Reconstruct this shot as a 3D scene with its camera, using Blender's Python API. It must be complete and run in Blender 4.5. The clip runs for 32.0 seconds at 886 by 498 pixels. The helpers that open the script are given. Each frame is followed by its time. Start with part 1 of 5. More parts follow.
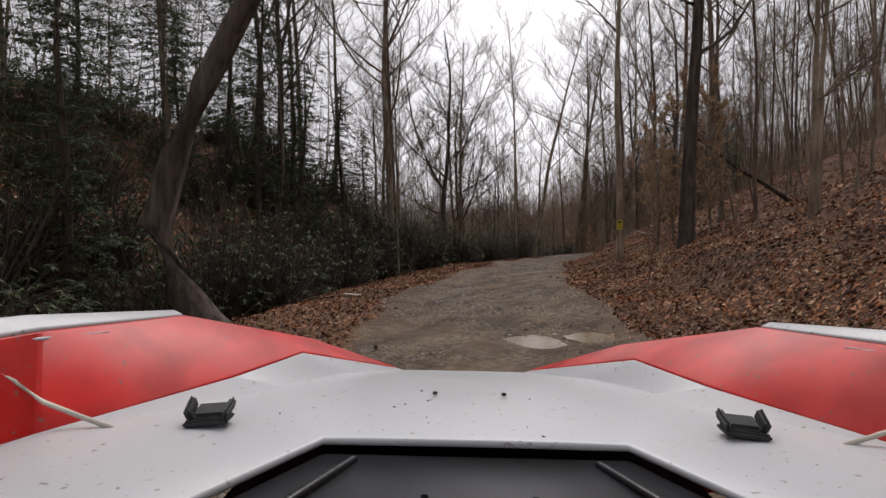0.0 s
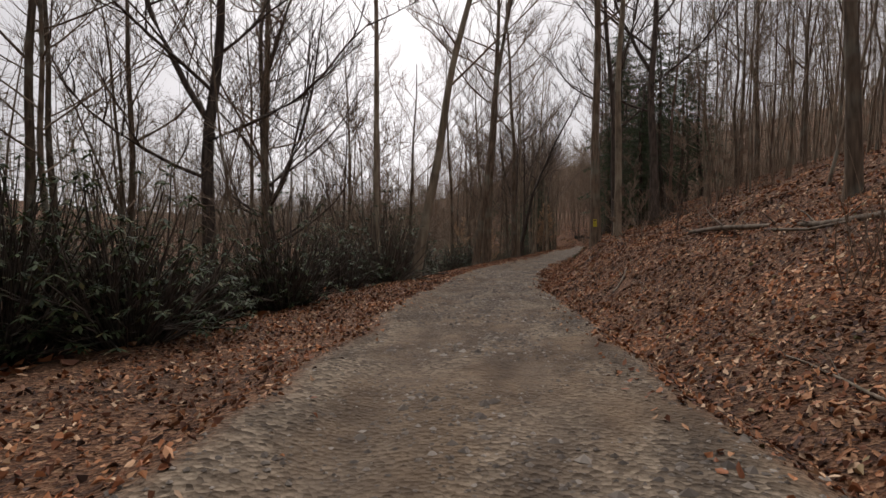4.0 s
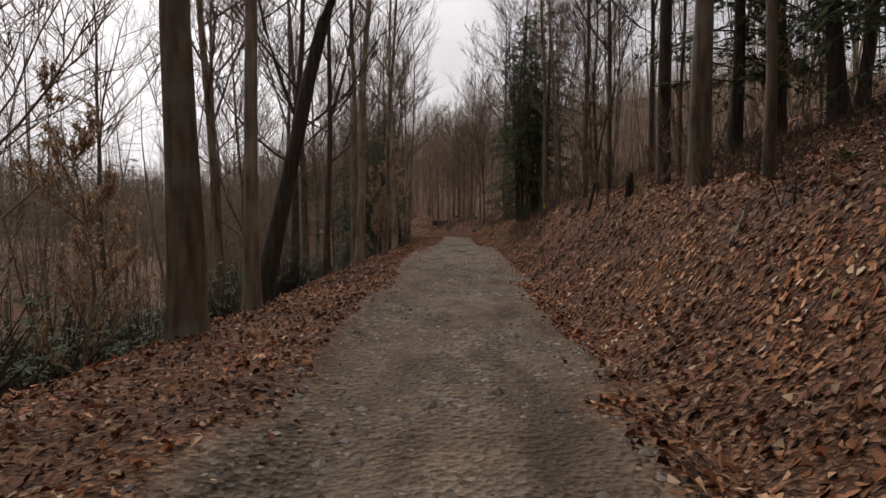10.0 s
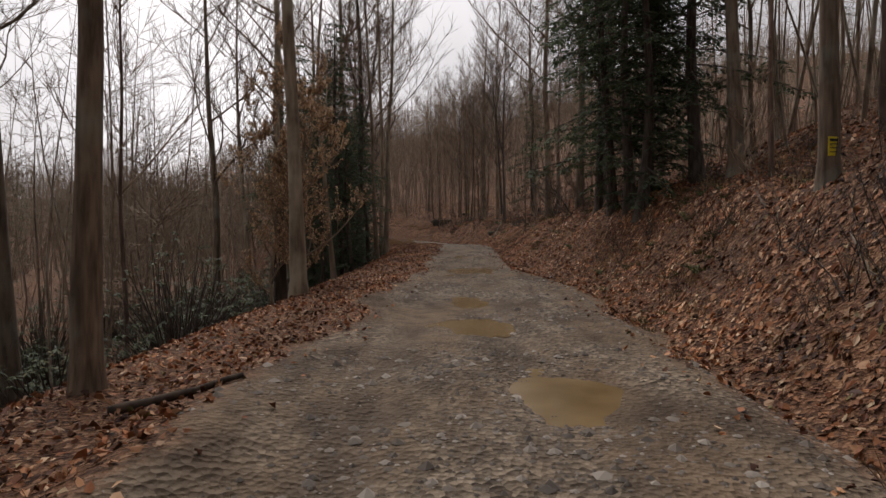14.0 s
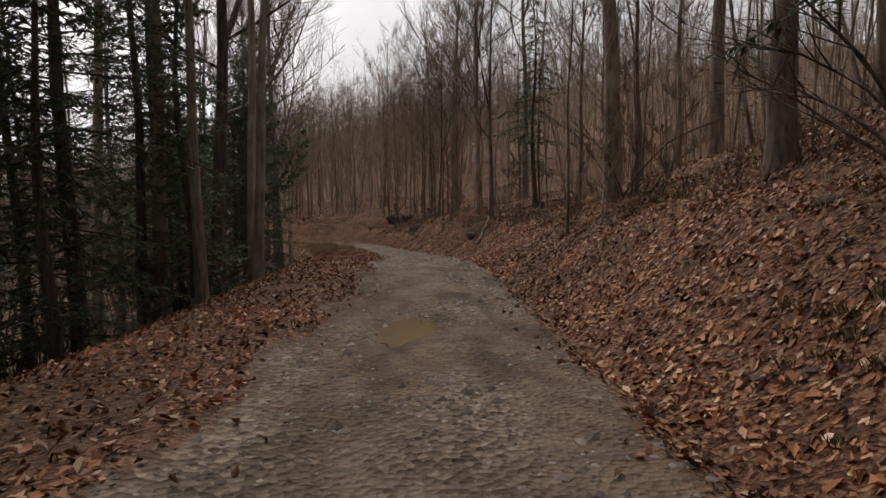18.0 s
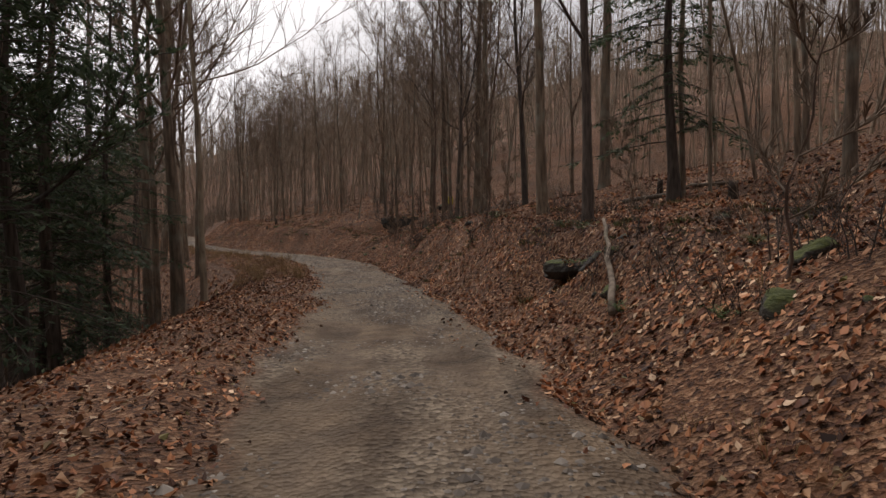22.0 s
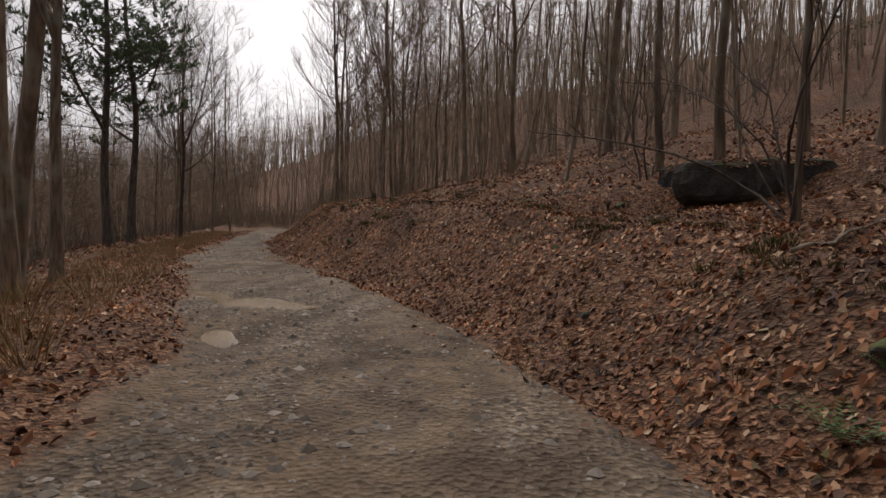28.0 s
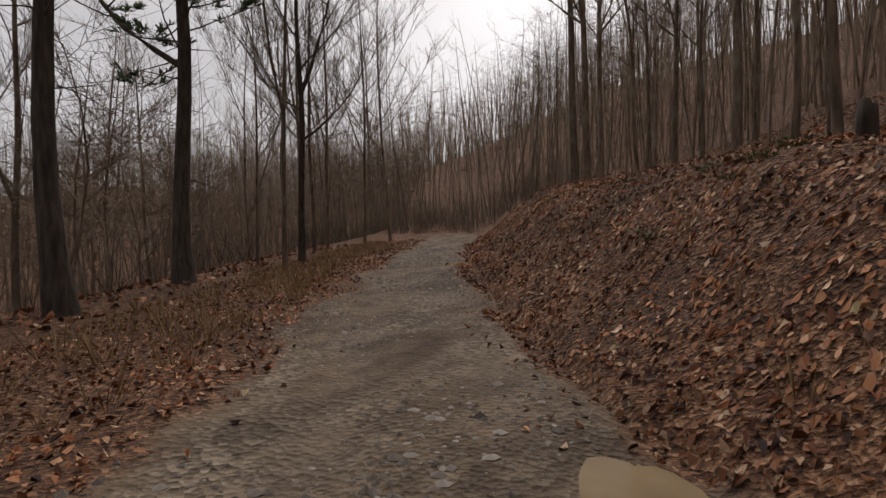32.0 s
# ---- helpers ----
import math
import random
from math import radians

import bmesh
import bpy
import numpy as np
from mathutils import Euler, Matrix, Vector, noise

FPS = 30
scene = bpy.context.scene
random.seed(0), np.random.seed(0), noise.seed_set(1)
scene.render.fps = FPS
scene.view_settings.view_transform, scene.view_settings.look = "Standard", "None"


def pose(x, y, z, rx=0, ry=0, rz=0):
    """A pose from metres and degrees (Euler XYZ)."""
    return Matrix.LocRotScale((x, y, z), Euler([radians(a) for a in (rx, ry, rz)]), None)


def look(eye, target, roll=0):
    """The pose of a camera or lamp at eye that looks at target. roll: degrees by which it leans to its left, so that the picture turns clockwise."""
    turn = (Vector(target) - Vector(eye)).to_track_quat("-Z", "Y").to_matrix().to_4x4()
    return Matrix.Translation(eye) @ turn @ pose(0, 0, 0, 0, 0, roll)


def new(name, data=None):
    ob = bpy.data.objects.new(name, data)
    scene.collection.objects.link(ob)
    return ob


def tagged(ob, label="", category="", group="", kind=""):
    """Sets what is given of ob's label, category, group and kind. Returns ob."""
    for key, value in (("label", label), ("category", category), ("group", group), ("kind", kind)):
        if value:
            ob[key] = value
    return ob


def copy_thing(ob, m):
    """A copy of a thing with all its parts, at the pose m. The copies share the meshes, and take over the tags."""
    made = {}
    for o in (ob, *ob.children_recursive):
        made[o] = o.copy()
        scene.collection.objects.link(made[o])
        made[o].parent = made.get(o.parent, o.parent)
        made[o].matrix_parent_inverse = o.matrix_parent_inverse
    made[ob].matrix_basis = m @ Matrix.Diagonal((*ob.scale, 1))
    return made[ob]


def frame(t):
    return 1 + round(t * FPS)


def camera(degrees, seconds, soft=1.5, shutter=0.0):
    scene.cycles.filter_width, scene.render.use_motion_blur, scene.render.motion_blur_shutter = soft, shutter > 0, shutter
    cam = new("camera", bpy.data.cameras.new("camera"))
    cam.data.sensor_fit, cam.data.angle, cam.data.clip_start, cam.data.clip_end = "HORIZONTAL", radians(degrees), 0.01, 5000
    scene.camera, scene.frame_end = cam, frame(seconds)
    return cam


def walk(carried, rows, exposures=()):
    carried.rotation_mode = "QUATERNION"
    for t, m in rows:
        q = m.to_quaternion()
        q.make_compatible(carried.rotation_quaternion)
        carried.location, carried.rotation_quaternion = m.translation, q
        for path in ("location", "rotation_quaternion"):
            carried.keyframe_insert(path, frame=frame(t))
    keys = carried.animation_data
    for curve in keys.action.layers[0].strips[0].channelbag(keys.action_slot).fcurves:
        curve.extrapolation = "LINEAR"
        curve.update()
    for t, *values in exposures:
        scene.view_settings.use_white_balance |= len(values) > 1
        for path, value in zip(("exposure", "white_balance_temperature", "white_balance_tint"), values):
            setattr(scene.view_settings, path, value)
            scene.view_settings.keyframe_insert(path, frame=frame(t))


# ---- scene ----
cam = camera(73.5, 32.0)
# seconds, x, y, z, heading, tilt and roll of the vehicle's camera
DRIVE = [
    (0.0, -0.00, 0.00, 1.51, 27.16, -0.62, -0.74),
    (0.5, -2.01, 3.62, 1.54, 26.85, -0.48, -0.31),
    (1.0, -3.92, 7.23, 1.56, 25.63, -0.39, 0.19),
    (1.5, -5.53, 10.92, 1.58, 23.88, -0.27, 0.76),
    (2.0, -6.99, 14.72, 1.60, 22.01, -0.34, 0.90),
    (2.5, -8.28, 18.63, 1.62, 19.98, -0.34, 0.66),
    (3.0, -9.43, 22.61, 1.65, 17.84, -0.40, 0.13),
    (3.5, -10.43, 26.70, 1.66, 15.83, -0.62, -0.18),
    (4.0, -11.32, 30.85, 1.67, 13.78, -0.95, -0.10),
    (4.5, -12.11, 35.05, 1.66, 12.18, -1.25, 0.24),
    (5.0, -12.84, 39.29, 1.65, 11.05, -1.51, 0.80),
    (5.5, -13.51, 43.56, 1.62, 10.05, -1.74, 1.35),
    (6.0, -14.16, 47.83, 1.57, 8.53, -1.97, 1.00),
    (6.5, -14.64, 52.05, 1.53, 6.80, -2.12, 0.63),
    (7.0, -14.98, 56.28, 1.49, 4.99, -2.08, 0.06),
    (7.5, -15.08, 60.41, 1.47, 3.25, -2.12, -0.12),
    (8.0, -15.04, 64.45, 1.47, 1.68, -2.06, -0.03),
    (8.5, -14.95, 68.41, 1.47, 0.51, -2.05, -0.13),
    (9.0, -14.77, 72.30, 1.48, 0.00, -2.19, -0.08),
    (9.5, -14.66, 76.16, 1.50, -0.38, -2.22, -0.05),
    (10.0, -14.53, 79.95, 1.51, -0.75, -2.21, -0.11),
    (10.5, -14.31, 83.73, 1.52, -1.07, -2.15, -0.18),
    (11.0, -14.10, 87.47, 1.53, -1.41, -2.18, 0.06),
    (11.5, -13.87, 91.13, 1.53, -1.67, -2.22, -0.03),
    (12.0, -13.61, 94.66, 1.53, -1.60, -2.22, -0.28),
    (12.5, -13.48, 97.99, 1.53, -1.23, -2.20, -0.43),
    (13.0, -13.55, 101.12, 1.54, -0.87, -2.14, -0.47),
    (13.5, -13.69, 104.00, 1.55, -0.43, -2.15, -0.49),
    (14.0, -13.72, 106.65, 1.58, -0.16, -2.19, -0.51),
    (14.5, -13.68, 109.34, 1.58, -0.37, -2.15, -0.31),
    (15.0, -13.63, 111.99, 1.58, -0.76, -2.01, -0.11),
    (15.5, -13.57, 114.64, 1.56, -1.23, -1.93, 0.03),
    (16.0, -13.48, 117.28, 1.54, -1.74, -2.00, 0.11),
    (16.5, -13.35, 119.95, 1.53, -2.27, -2.21, 0.13),
    (17.0, -13.19, 122.67, 1.51, -2.81, -2.43, -0.01),
    (17.5, -12.98, 125.39, 1.50, -3.15, -2.46, -0.17),
    (18.0, -12.75, 128.13, 1.50, -3.46, -2.32, -0.17),
    (18.5, -12.52, 130.82, 1.52, -3.68, -2.23, -0.05),
    (19.0, -12.28, 133.39, 1.57, -3.71, -2.12, -0.10),
    (19.5, -12.12, 135.81, 1.63, -3.62, -1.85, -0.01),
    (20.0, -12.03, 138.22, 1.73, -3.53, -1.54, -0.14),
    (20.5, -11.98, 140.78, 1.83, -3.45, -1.43, -0.18),
    (21.0, -11.92, 143.37, 1.89, -3.22, -1.63, -0.11),
    (21.5, -11.94, 146.04, 1.88, -2.84, -1.90, -0.16),
    (22.0, -12.10, 148.74, 1.82, -2.47, -2.19, -0.08),
    (22.5, -12.26, 151.42, 1.71, -2.07, -2.46, 0.07),
    (23.0, -12.39, 154.12, 1.61, -1.62, -2.63, 0.08),
    (23.5, -12.52, 156.92, 1.53, -0.46, -2.87, 0.34),
    (24.0, -12.68, 159.89, 1.44, 1.04, -3.11, 0.52),
    (24.5, -12.78, 162.87, 1.36, 2.82, -3.30, 0.38),
    (25.0, -13.05, 165.83, 1.27, 4.47, -3.09, 0.15),
    (25.5, -13.45, 168.81, 1.20, 5.73, -2.95, -0.05),
    (26.0, -13.98, 171.83, 1.15, 6.51, -3.04, -0.19),
    (26.5, -14.63, 174.95, 1.12, 7.05, -3.21, -0.21),
    (27.0, -15.42, 178.19, 1.11, 8.01, -3.00, 0.10),
    (27.5, -16.24, 181.42, 1.11, 9.73, -2.69, 0.77),
    (28.0, -17.21, 184.45, 1.13, 12.23, -2.46, 1.19),
    (28.5, -18.44, 187.32, 1.17, 15.37, -2.06, 1.33),
    (29.0, -19.86, 189.98, 1.19, 18.76, -1.73, 1.22),
    (29.5, -21.34, 192.50, 1.18, 22.08, -1.81, 0.81),
    (30.0, -22.88, 194.93, 1.16, 24.96, -1.97, 0.06),
    (30.5, -24.38, 197.23, 1.14, 26.89, -2.28, -0.81),
    (31.0, -25.96, 199.37, 1.12, 27.63, -2.60, -1.40),
    (31.5, -27.43, 201.61, 1.12, 27.77, -2.77, -1.54),
    (32.0, -28.97, 204.03, 1.15, 27.57, -2.70, -1.28),
]
walk(cam, [(t, pose(x, y, z, 90 + tilt, 0, turn) @ pose(0, 0, 0, 0, 0, lean)) for t, x, y, z, turn, tilt, lean in DRIVE],
     exposures=[(0.0, 0.18, 6500, 15), (5.0, 0.3, 6700, 15), (28.0, 0.3, 6700, 15), (31.0, 0.15, 6700, 15), (32.0, 0.05, 6700, 15)])

# ---- light: a bright overcast sky over a wooded valley ----
world = bpy.data.worlds.new("overcast_sky")
scene.world = world
world.use_nodes = True
wn, wl = world.node_tree.nodes, world.node_tree.links
wn.clear()
sky = wn.new("ShaderNodeTexSky")
sky.sky_type, sky.sun_disc = "NISHITA", False
sky.sun_elevation, sky.sun_rotation, sky.dust_density = radians(38), radians(-20), 4.0
pale = wn.new("ShaderNodeHueSaturation")
pale.inputs["Saturation"].default_value = 0.12
cloud_at = wn.new("ShaderNodeTexCoord")
cloud = wn.new("ShaderNodeTexNoise")
cloud.inputs["Scale"].default_value, cloud.inputs["Detail"].default_value = 3.0, 5.0
cloud_range = wn.new("ShaderNodeMapRange")
cloud_range.inputs["From Min"].default_value, cloud_range.inputs["From Max"].default_value = 0.3, 0.75
cloud_range.inputs["To Min"].default_value, cloud_range.inputs["To Max"].default_value = 0.82, 1.12
overcast = wn.new("ShaderNodeMix")
overcast.data_type, overcast.blend_type = "RGBA", "MIX"
overcast.inputs["Factor"].default_value = 0.72
overcast.inputs[7].default_value = (8.2, 8.35, 8.7, 1)
shade = wn.new("ShaderNodeMix")
shade.data_type, shade.blend_type = "RGBA", "MULTIPLY"
shade.inputs["Factor"].default_value = 1.0
back = wn.new("ShaderNodeBackground")
back.inputs["Strength"].default_value = 0.074
out = wn.new("ShaderNodeOutputWorld")
wl.new(sky.outputs["Color"], pale.inputs["Color"])
wl.new(pale.outputs["Color"], overcast.inputs[6])
wl.new(overcast.outputs[2], shade.inputs[6])
wl.new(cloud_at.outputs["Generated"], cloud.inputs["Vector"])
wl.new(cloud.outputs["Fac"], cloud_range.inputs["Value"])
wl.new(cloud_range.outputs["Result"], shade.inputs[7])
wl.new(shade.outputs[2], back.inputs["Color"])
wl.new(back.outputs["Background"], out.inputs["Surface"])

sun = new("sun", bpy.data.lights.new("sun", "SUN"))
sun.data.energy, sun.data.angle, sun.data.color = 1.9, radians(40), (1.0, 0.97, 0.93)
sun.matrix_world = look((0, 0, 60), (12, -35, 0))
scene.view_settings.exposure = 0.0

# ---- materials ----
def node_material(name, rough=0.85):
    m = bpy.data.materials.new(name)
    m.use_nodes = True
    nt = m.node_tree
    b = nt.nodes["Principled BSDF"]
    b.inputs["Roughness"].default_value = rough
    b.inputs["Specular IOR Level"].default_value = 0.3
    return m, nt, b


def texture(nt, kind, scale, detail=4.0, stretch=(1, 1, 1), space="Object"):
    at = nt.nodes.new("ShaderNodeTexCoord")
    mp = nt.nodes.new("ShaderNodeMapping")
    mp.inputs["Scale"].default_value = stretch
    nt.links.new(at.outputs[space], mp.inputs["Vector"])
    if kind == "noise":
        t = nt.nodes.new("ShaderNodeTexNoise")
        t.inputs["Detail"].default_value = detail
    else:
        t = nt.nodes.new("ShaderNodeTexVoronoi")
        t.feature = "DISTANCE_TO_EDGE" if kind == "edge" else "F1"
    t.inputs["Scale"].default_value = scale
    nt.links.new(mp.outputs["Vector"], t.inputs["Vector"])
    return t


def ramp(nt, source, stops):
    r = nt.nodes.new("ShaderNodeValToRGB")
    while len(r.color_ramp.elements) < len(stops):
        r.color_ramp.elements.new(0.5)
    for e, (p, c) in zip(r.color_ramp.elements, stops):
        e.position, e.color = p, (*c, 1)
    nt.links.new(source, r.inputs["Fac"])
    return r.outputs["Color"]


def mix(nt, fac, a, b, blend="MIX"):
    m = nt.nodes.new("ShaderNodeMix")
    m.data_type, m.blend_type = "RGBA", blend
    for socket, v in ((m.inputs["Factor"], fac), (m.inputs[6], a), (m.inputs[7], b)):
        if isinstance(v, (int, float)):
            socket.default_value = v
        elif isinstance(v, tuple):
            socket.default_value = (*v, 1)
        else:
            nt.links.new(v, socket)
    return m.outputs[2]


def bump(nt, bsdf, height, strength=0.5, distance=0.02):
    b = nt.nodes.new("ShaderNodeBump")
    b.inputs["Strength"].default_value, b.inputs["Distance"].default_value = strength, distance
    nt.links.new(height, b.inputs["Height"])
    nt.links.new(b.outputs["Normal"], bsdf.inputs["Normal"])


def bark(name, dark, light, lichen=(0.24, 0.25, 0.21), lichen_share=0.5, furrow=9.0):
    m, nt, b = node_material(name, 0.92)
    ridge = texture(nt, "noise", furrow, 6, (1, 1, 0.16))
    patch = texture(nt, "noise", 1.1, 4)
    col = ramp(nt, ridge.outputs["Fac"], [(0.35, dark), (0.68, light)])
    spots = ramp(nt, patch.outputs["Fac"], [(lichen_share, (0, 0, 0)), (lichen_share + 0.16, (1, 1, 1))])
    col = mix(nt, spots, col, mix(nt, 0.55, col, lichen))
    info = nt.nodes.new("ShaderNodeObjectInfo")
    tone = ramp(nt, info.outputs["Random"], [(0.0, (0.72, 0.70, 0.68)), (1.0, (1.25, 1.2, 1.14))])
    nt.links.new(mix(nt, 1.0, col, tone, "MULTIPLY"), b.inputs["Base Color"])
    bump(nt, b, ridge.outputs["Fac"], 0.8, 0.03)
    return m


def leafy(name, stops, rough=0.6, damp=1.0, thin=0.0):
    m, nt, b = node_material(name, rough)
    geo = nt.nodes.new("ShaderNodeNewGeometry")
    col = ramp(nt, geo.outputs["Random Per Island"], stops)
    if damp < 1:
        patch = texture(nt, "noise", 0.55, 5)
        col = mix(nt, 1.0, col, ramp(nt, patch.outputs["Fac"], [(0.36, (damp, damp * 0.95, damp * 0.9)), (0.64, (1.2, 1.18, 1.15))]), "MULTIPLY")
    nt.links.new(col, b.inputs["Base Color"])
    b.inputs["Specular IOR Level"].default_value = 0.25
    if thin:
        # thin leaves let some light through
        back_light, blend = nt.nodes.new("ShaderNodeBsdfTranslucent"), nt.nodes.new("ShaderNodeMixShader")
        blend.inputs["Fac"].default_value = thin
        nt.links.new(col, back_light.inputs["Color"])
        nt.links.new(b.outputs["BSDF"], blend.inputs[1])
        nt.links.new(back_light.outputs["BSDF"], blend.inputs[2])
        nt.links.new(blend.outputs["Shader"], nt.nodes["Material Output"].inputs["Surface"])
    return m


def plain(name, col, rough=0.5, metal=0.0, vary=0.12, scale=6.0):
    m, nt, b = node_material(name, rough)
    n = texture(nt, "noise", scale, 5)
    nt.links.new(ramp(nt, n.outputs["Fac"], [(0.3, tuple(c * (1 - vary) for c in col)), (0.7, tuple(c * (1 + vary) for c in col))]), b.inputs["Base Color"])
    b.inputs["Metallic"].default_value = metal
    bump(nt, b, n.outputs["Fac"], 0.08, 0.004)
    return m


BARK_GREY = bark("grey_bark", (0.076, 0.056, 0.041), (0.215, 0.166, 0.122))
BARK_PALE = bark("pale_bark", (0.116, 0.092, 0.068), (0.289, 0.236, 0.176), (0.357, 0.325, 0.252), 0.46, 6.0)
BARK_DARK = bark("dark_bark", (0.042, 0.033, 0.028), (0.115, 0.093, 0.079), (0.11, 0.12, 0.085), 0.58, 12.0)
BARK_TWIG = bark("twig_bark", (0.126, 0.094, 0.070), (0.263, 0.202, 0.151), (0.179, 0.150, 0.108), 0.6, 4.0)
BARK_RED = bark("reddish_bark", (0.075, 0.050, 0.039), (0.185, 0.128, 0.100), (0.16, 0.15, 0.11), 0.6, 10.0)
# bark of the distant woods: haze put into the colour, paler than near trunks
HAZED_BARK = bark("hazed_far_bark", (0.163, 0.122, 0.088), (0.362, 0.288, 0.214), (0.378, 0.340, 0.279), 0.5, 3.0)
NEEDLES = leafy("needles", [(0.0, (0.030, 0.048, 0.026)), (0.5, (0.056, 0.082, 0.043)), (1.0, (0.100, 0.125, 0.066))], 0.7, 1.0, 0.4)
EVERGREEN = leafy("evergreen_leaves", [(0.0, (0.018, 0.030, 0.012)), (0.6, (0.040, 0.058, 0.022)), (0.9, (0.065, 0.075, 0.028)), (1.0, (0.12, 0.10, 0.04))], 0.66, 1.0, 0.2)
TAN_LEAVES = leafy("tan_leaves", [(0.0, (0.28, 0.16, 0.085)), (0.5, (0.43, 0.28, 0.16)), (1.0, (0.58, 0.44, 0.30))], 0.7, 1.0, 0.35)
LITTER = leafy("litter_leaves", [(0.0, (0.032, 0.016, 0.011)), (0.22, (0.116, 0.043, 0.021)), (0.48, (0.268, 0.102, 0.044)), (0.72, (0.404, 0.180, 0.083)), (0.88, (0.493, 0.285, 0.160)), (0.98, (0.609, 0.440, 0.297)), (1.0, (0.137, 0.120, 0.036))], 0.66, 0.38)
DRY_GRASS = leafy("dry_grass", [(0.0, (0.13, 0.080, 0.035)), (0.6, (0.26, 0.17, 0.075)), (1.0, (0.38, 0.28, 0.15))], 0.8)
FERN = leafy("fern_fronds", [(0.0, (0.030, 0.060, 0.018)), (1.0, (0.090, 0.140, 0.040))], 0.6)
MOSS = leafy("moss_blades", [(0.0, (0.028, 0.034, 0.012)), (0.6, (0.075, 0.078, 0.026)), (1.0, (0.15, 0.135, 0.05))], 0.8)
GRAVEL = leafy("gravel_stones", [(0.0, (0.070, 0.058, 0.049)), (0.7, (0.165, 0.139, 0.115)), (1.0, (0.31, 0.275, 0.235))], 0.85)


def ground_material():
    m, nt, b = node_material("forest_floor", 0.92)
    big = texture(nt, "noise", 0.35, 5)
    mid = texture(nt, "noise", 3.0, 6)
    cell = texture(nt, "voronoi", 19.0)
    warp = nt.nodes.new("ShaderNodeVectorMath")
    warp.operation = "MULTIPLY_ADD"
    warp.inputs[1].default_value = (0.16, 0.16, 0.16)
    nt.links.new(texture(nt, "noise", 7.0, 4).outputs["Color"], warp.inputs[0])
    nt.links.new(nt.nodes.new("ShaderNodeTexCoord").outputs["Object"], warp.inputs[2])
    nt.links.new(warp.outputs["Vector"], cell.inputs["Vector"])
    fine = texture(nt, "noise", 30.0, 4)
    leaf = ramp(nt, cell.outputs["Color"], [(0.1, (0.042, 0.019, 0.011)), (0.4, (0.121, 0.054, 0.026)), (0.7, (0.215, 0.106, 0.054)), (0.95, (0.357, 0.215, 0.126))])
    leaf = mix(nt, 1.0, leaf, ramp(nt, fine.outputs["Fac"], [(0.35, (0.5, 0.46, 0.43)), (0.6, (1.1, 1.1, 1.1))]), "MULTIPLY")
    soil = ramp(nt, mid.outputs["Fac"], [(0.3, (0.032, 0.019, 0.012)), (0.7, (0.089, 0.047, 0.026))])
    damp = ramp(nt, big.outputs["Fac"], [(0.48, (0, 0, 0)), (0.70, (0.7, 0.7, 0.7))])
    litter = mix(nt, damp, leaf, soil)
    stone = texture(nt, "voronoi", 17.0)
    grit = ramp(nt, stone.outputs["Color"], [(0.05, (0.063, 0.048, 0.035)), (0.5, (0.163, 0.130, 0.095)), (0.95, (0.315, 0.262, 0.198))])
    mud = ramp(nt, mid.outputs["Fac"], [(0.3, (0.089, 0.061, 0.039)), (0.7, (0.194, 0.142, 0.094))])
    mudmask = ramp(nt, texture(nt, "noise", 0.8, 4, (1, 0.45, 1)).outputs["Fac"], [(0.40, (0, 0, 0)), (0.56, (0.92, 0.92, 0.92))])
    wet = ramp(nt, texture(nt, "noise", 1.5, 8, (1, 0.35, 1)).outputs["Fac"], [(0.36, (0.50, 0.46, 0.43)), (0.56, (1.0, 0.96, 0.92))])
    rut = nt.nodes.new("ShaderNodeAttribute")
    rut.attribute_name = "rut"
    worn = mix(nt, 1.0, rut.outputs["Color"], ramp(nt, texture(nt, "noise", 0.6, 4).outputs["Fac"], [(0.35, (0.15, 0.15, 0.15)), (0.6, (0.85, 0.85, 0.85))]), "MULTIPLY")
    road = mix(nt, worn, mix(nt, mudmask, grit, mud), mix(nt, 0.35, mud, (0.16, 0.135, 0.11)))
    road = mix(nt, 1.0, road, wet, "MULTIPLY")
    mask = nt.nodes.new("ShaderNodeAttribute")
    mask.attribute_name = "gravel"
    nt.links.new(mix(nt, mask.outputs["Fac"], litter, road), b.inputs["Base Color"])
    h = mix(nt, mask.outputs["Fac"], cell.outputs["Distance"], stone.outputs["Distance"])
    bump(nt, b, mix(nt, 0.3, h, fine.outputs["Fac"]), 1.0, 0.08)
    return m


FOREST_FLOOR = ground_material()

# ---- plan of the land: the track's centre line (y, x, height), running up the valley ----
TRACK = np.array([
    (-90, 46.5, 0), (-40, 21, 0), (0, 0.5, -0.04), (14.7, -6.49, 0.05), (30.8, -11.02, 0.12), (47.8, -13.86, 0.02),
    (64.5, -14.74, -0.08), (80, -14.23, -0.04), (94.7, -13.31, -0.02), (106.6, -13.42, 0.03), (117.3, -13.18, -0.01),
    (128.1, -12.45, -0.05), (138.2, -11.88, 0.18), (148.7, -11.95, 0.27), (159.9, -12.53, -0.11), (171.8, -13.83, -0.4),
    (184.5, -17.06, -0.42), (190, -19.71, -0.36), (194.9, -22.73, -0.39), (199.4, -25.81, -0.43), (204, -28.82, -0.4),
    (213, -34.3, -0.4), (225, -40.8, -0.3), (238, -46, 0), (252, -51.5, 0.5), (268, -59, 1.3), (295, -72, 3),
    (350, -99, 7), (640, -240, 20)])
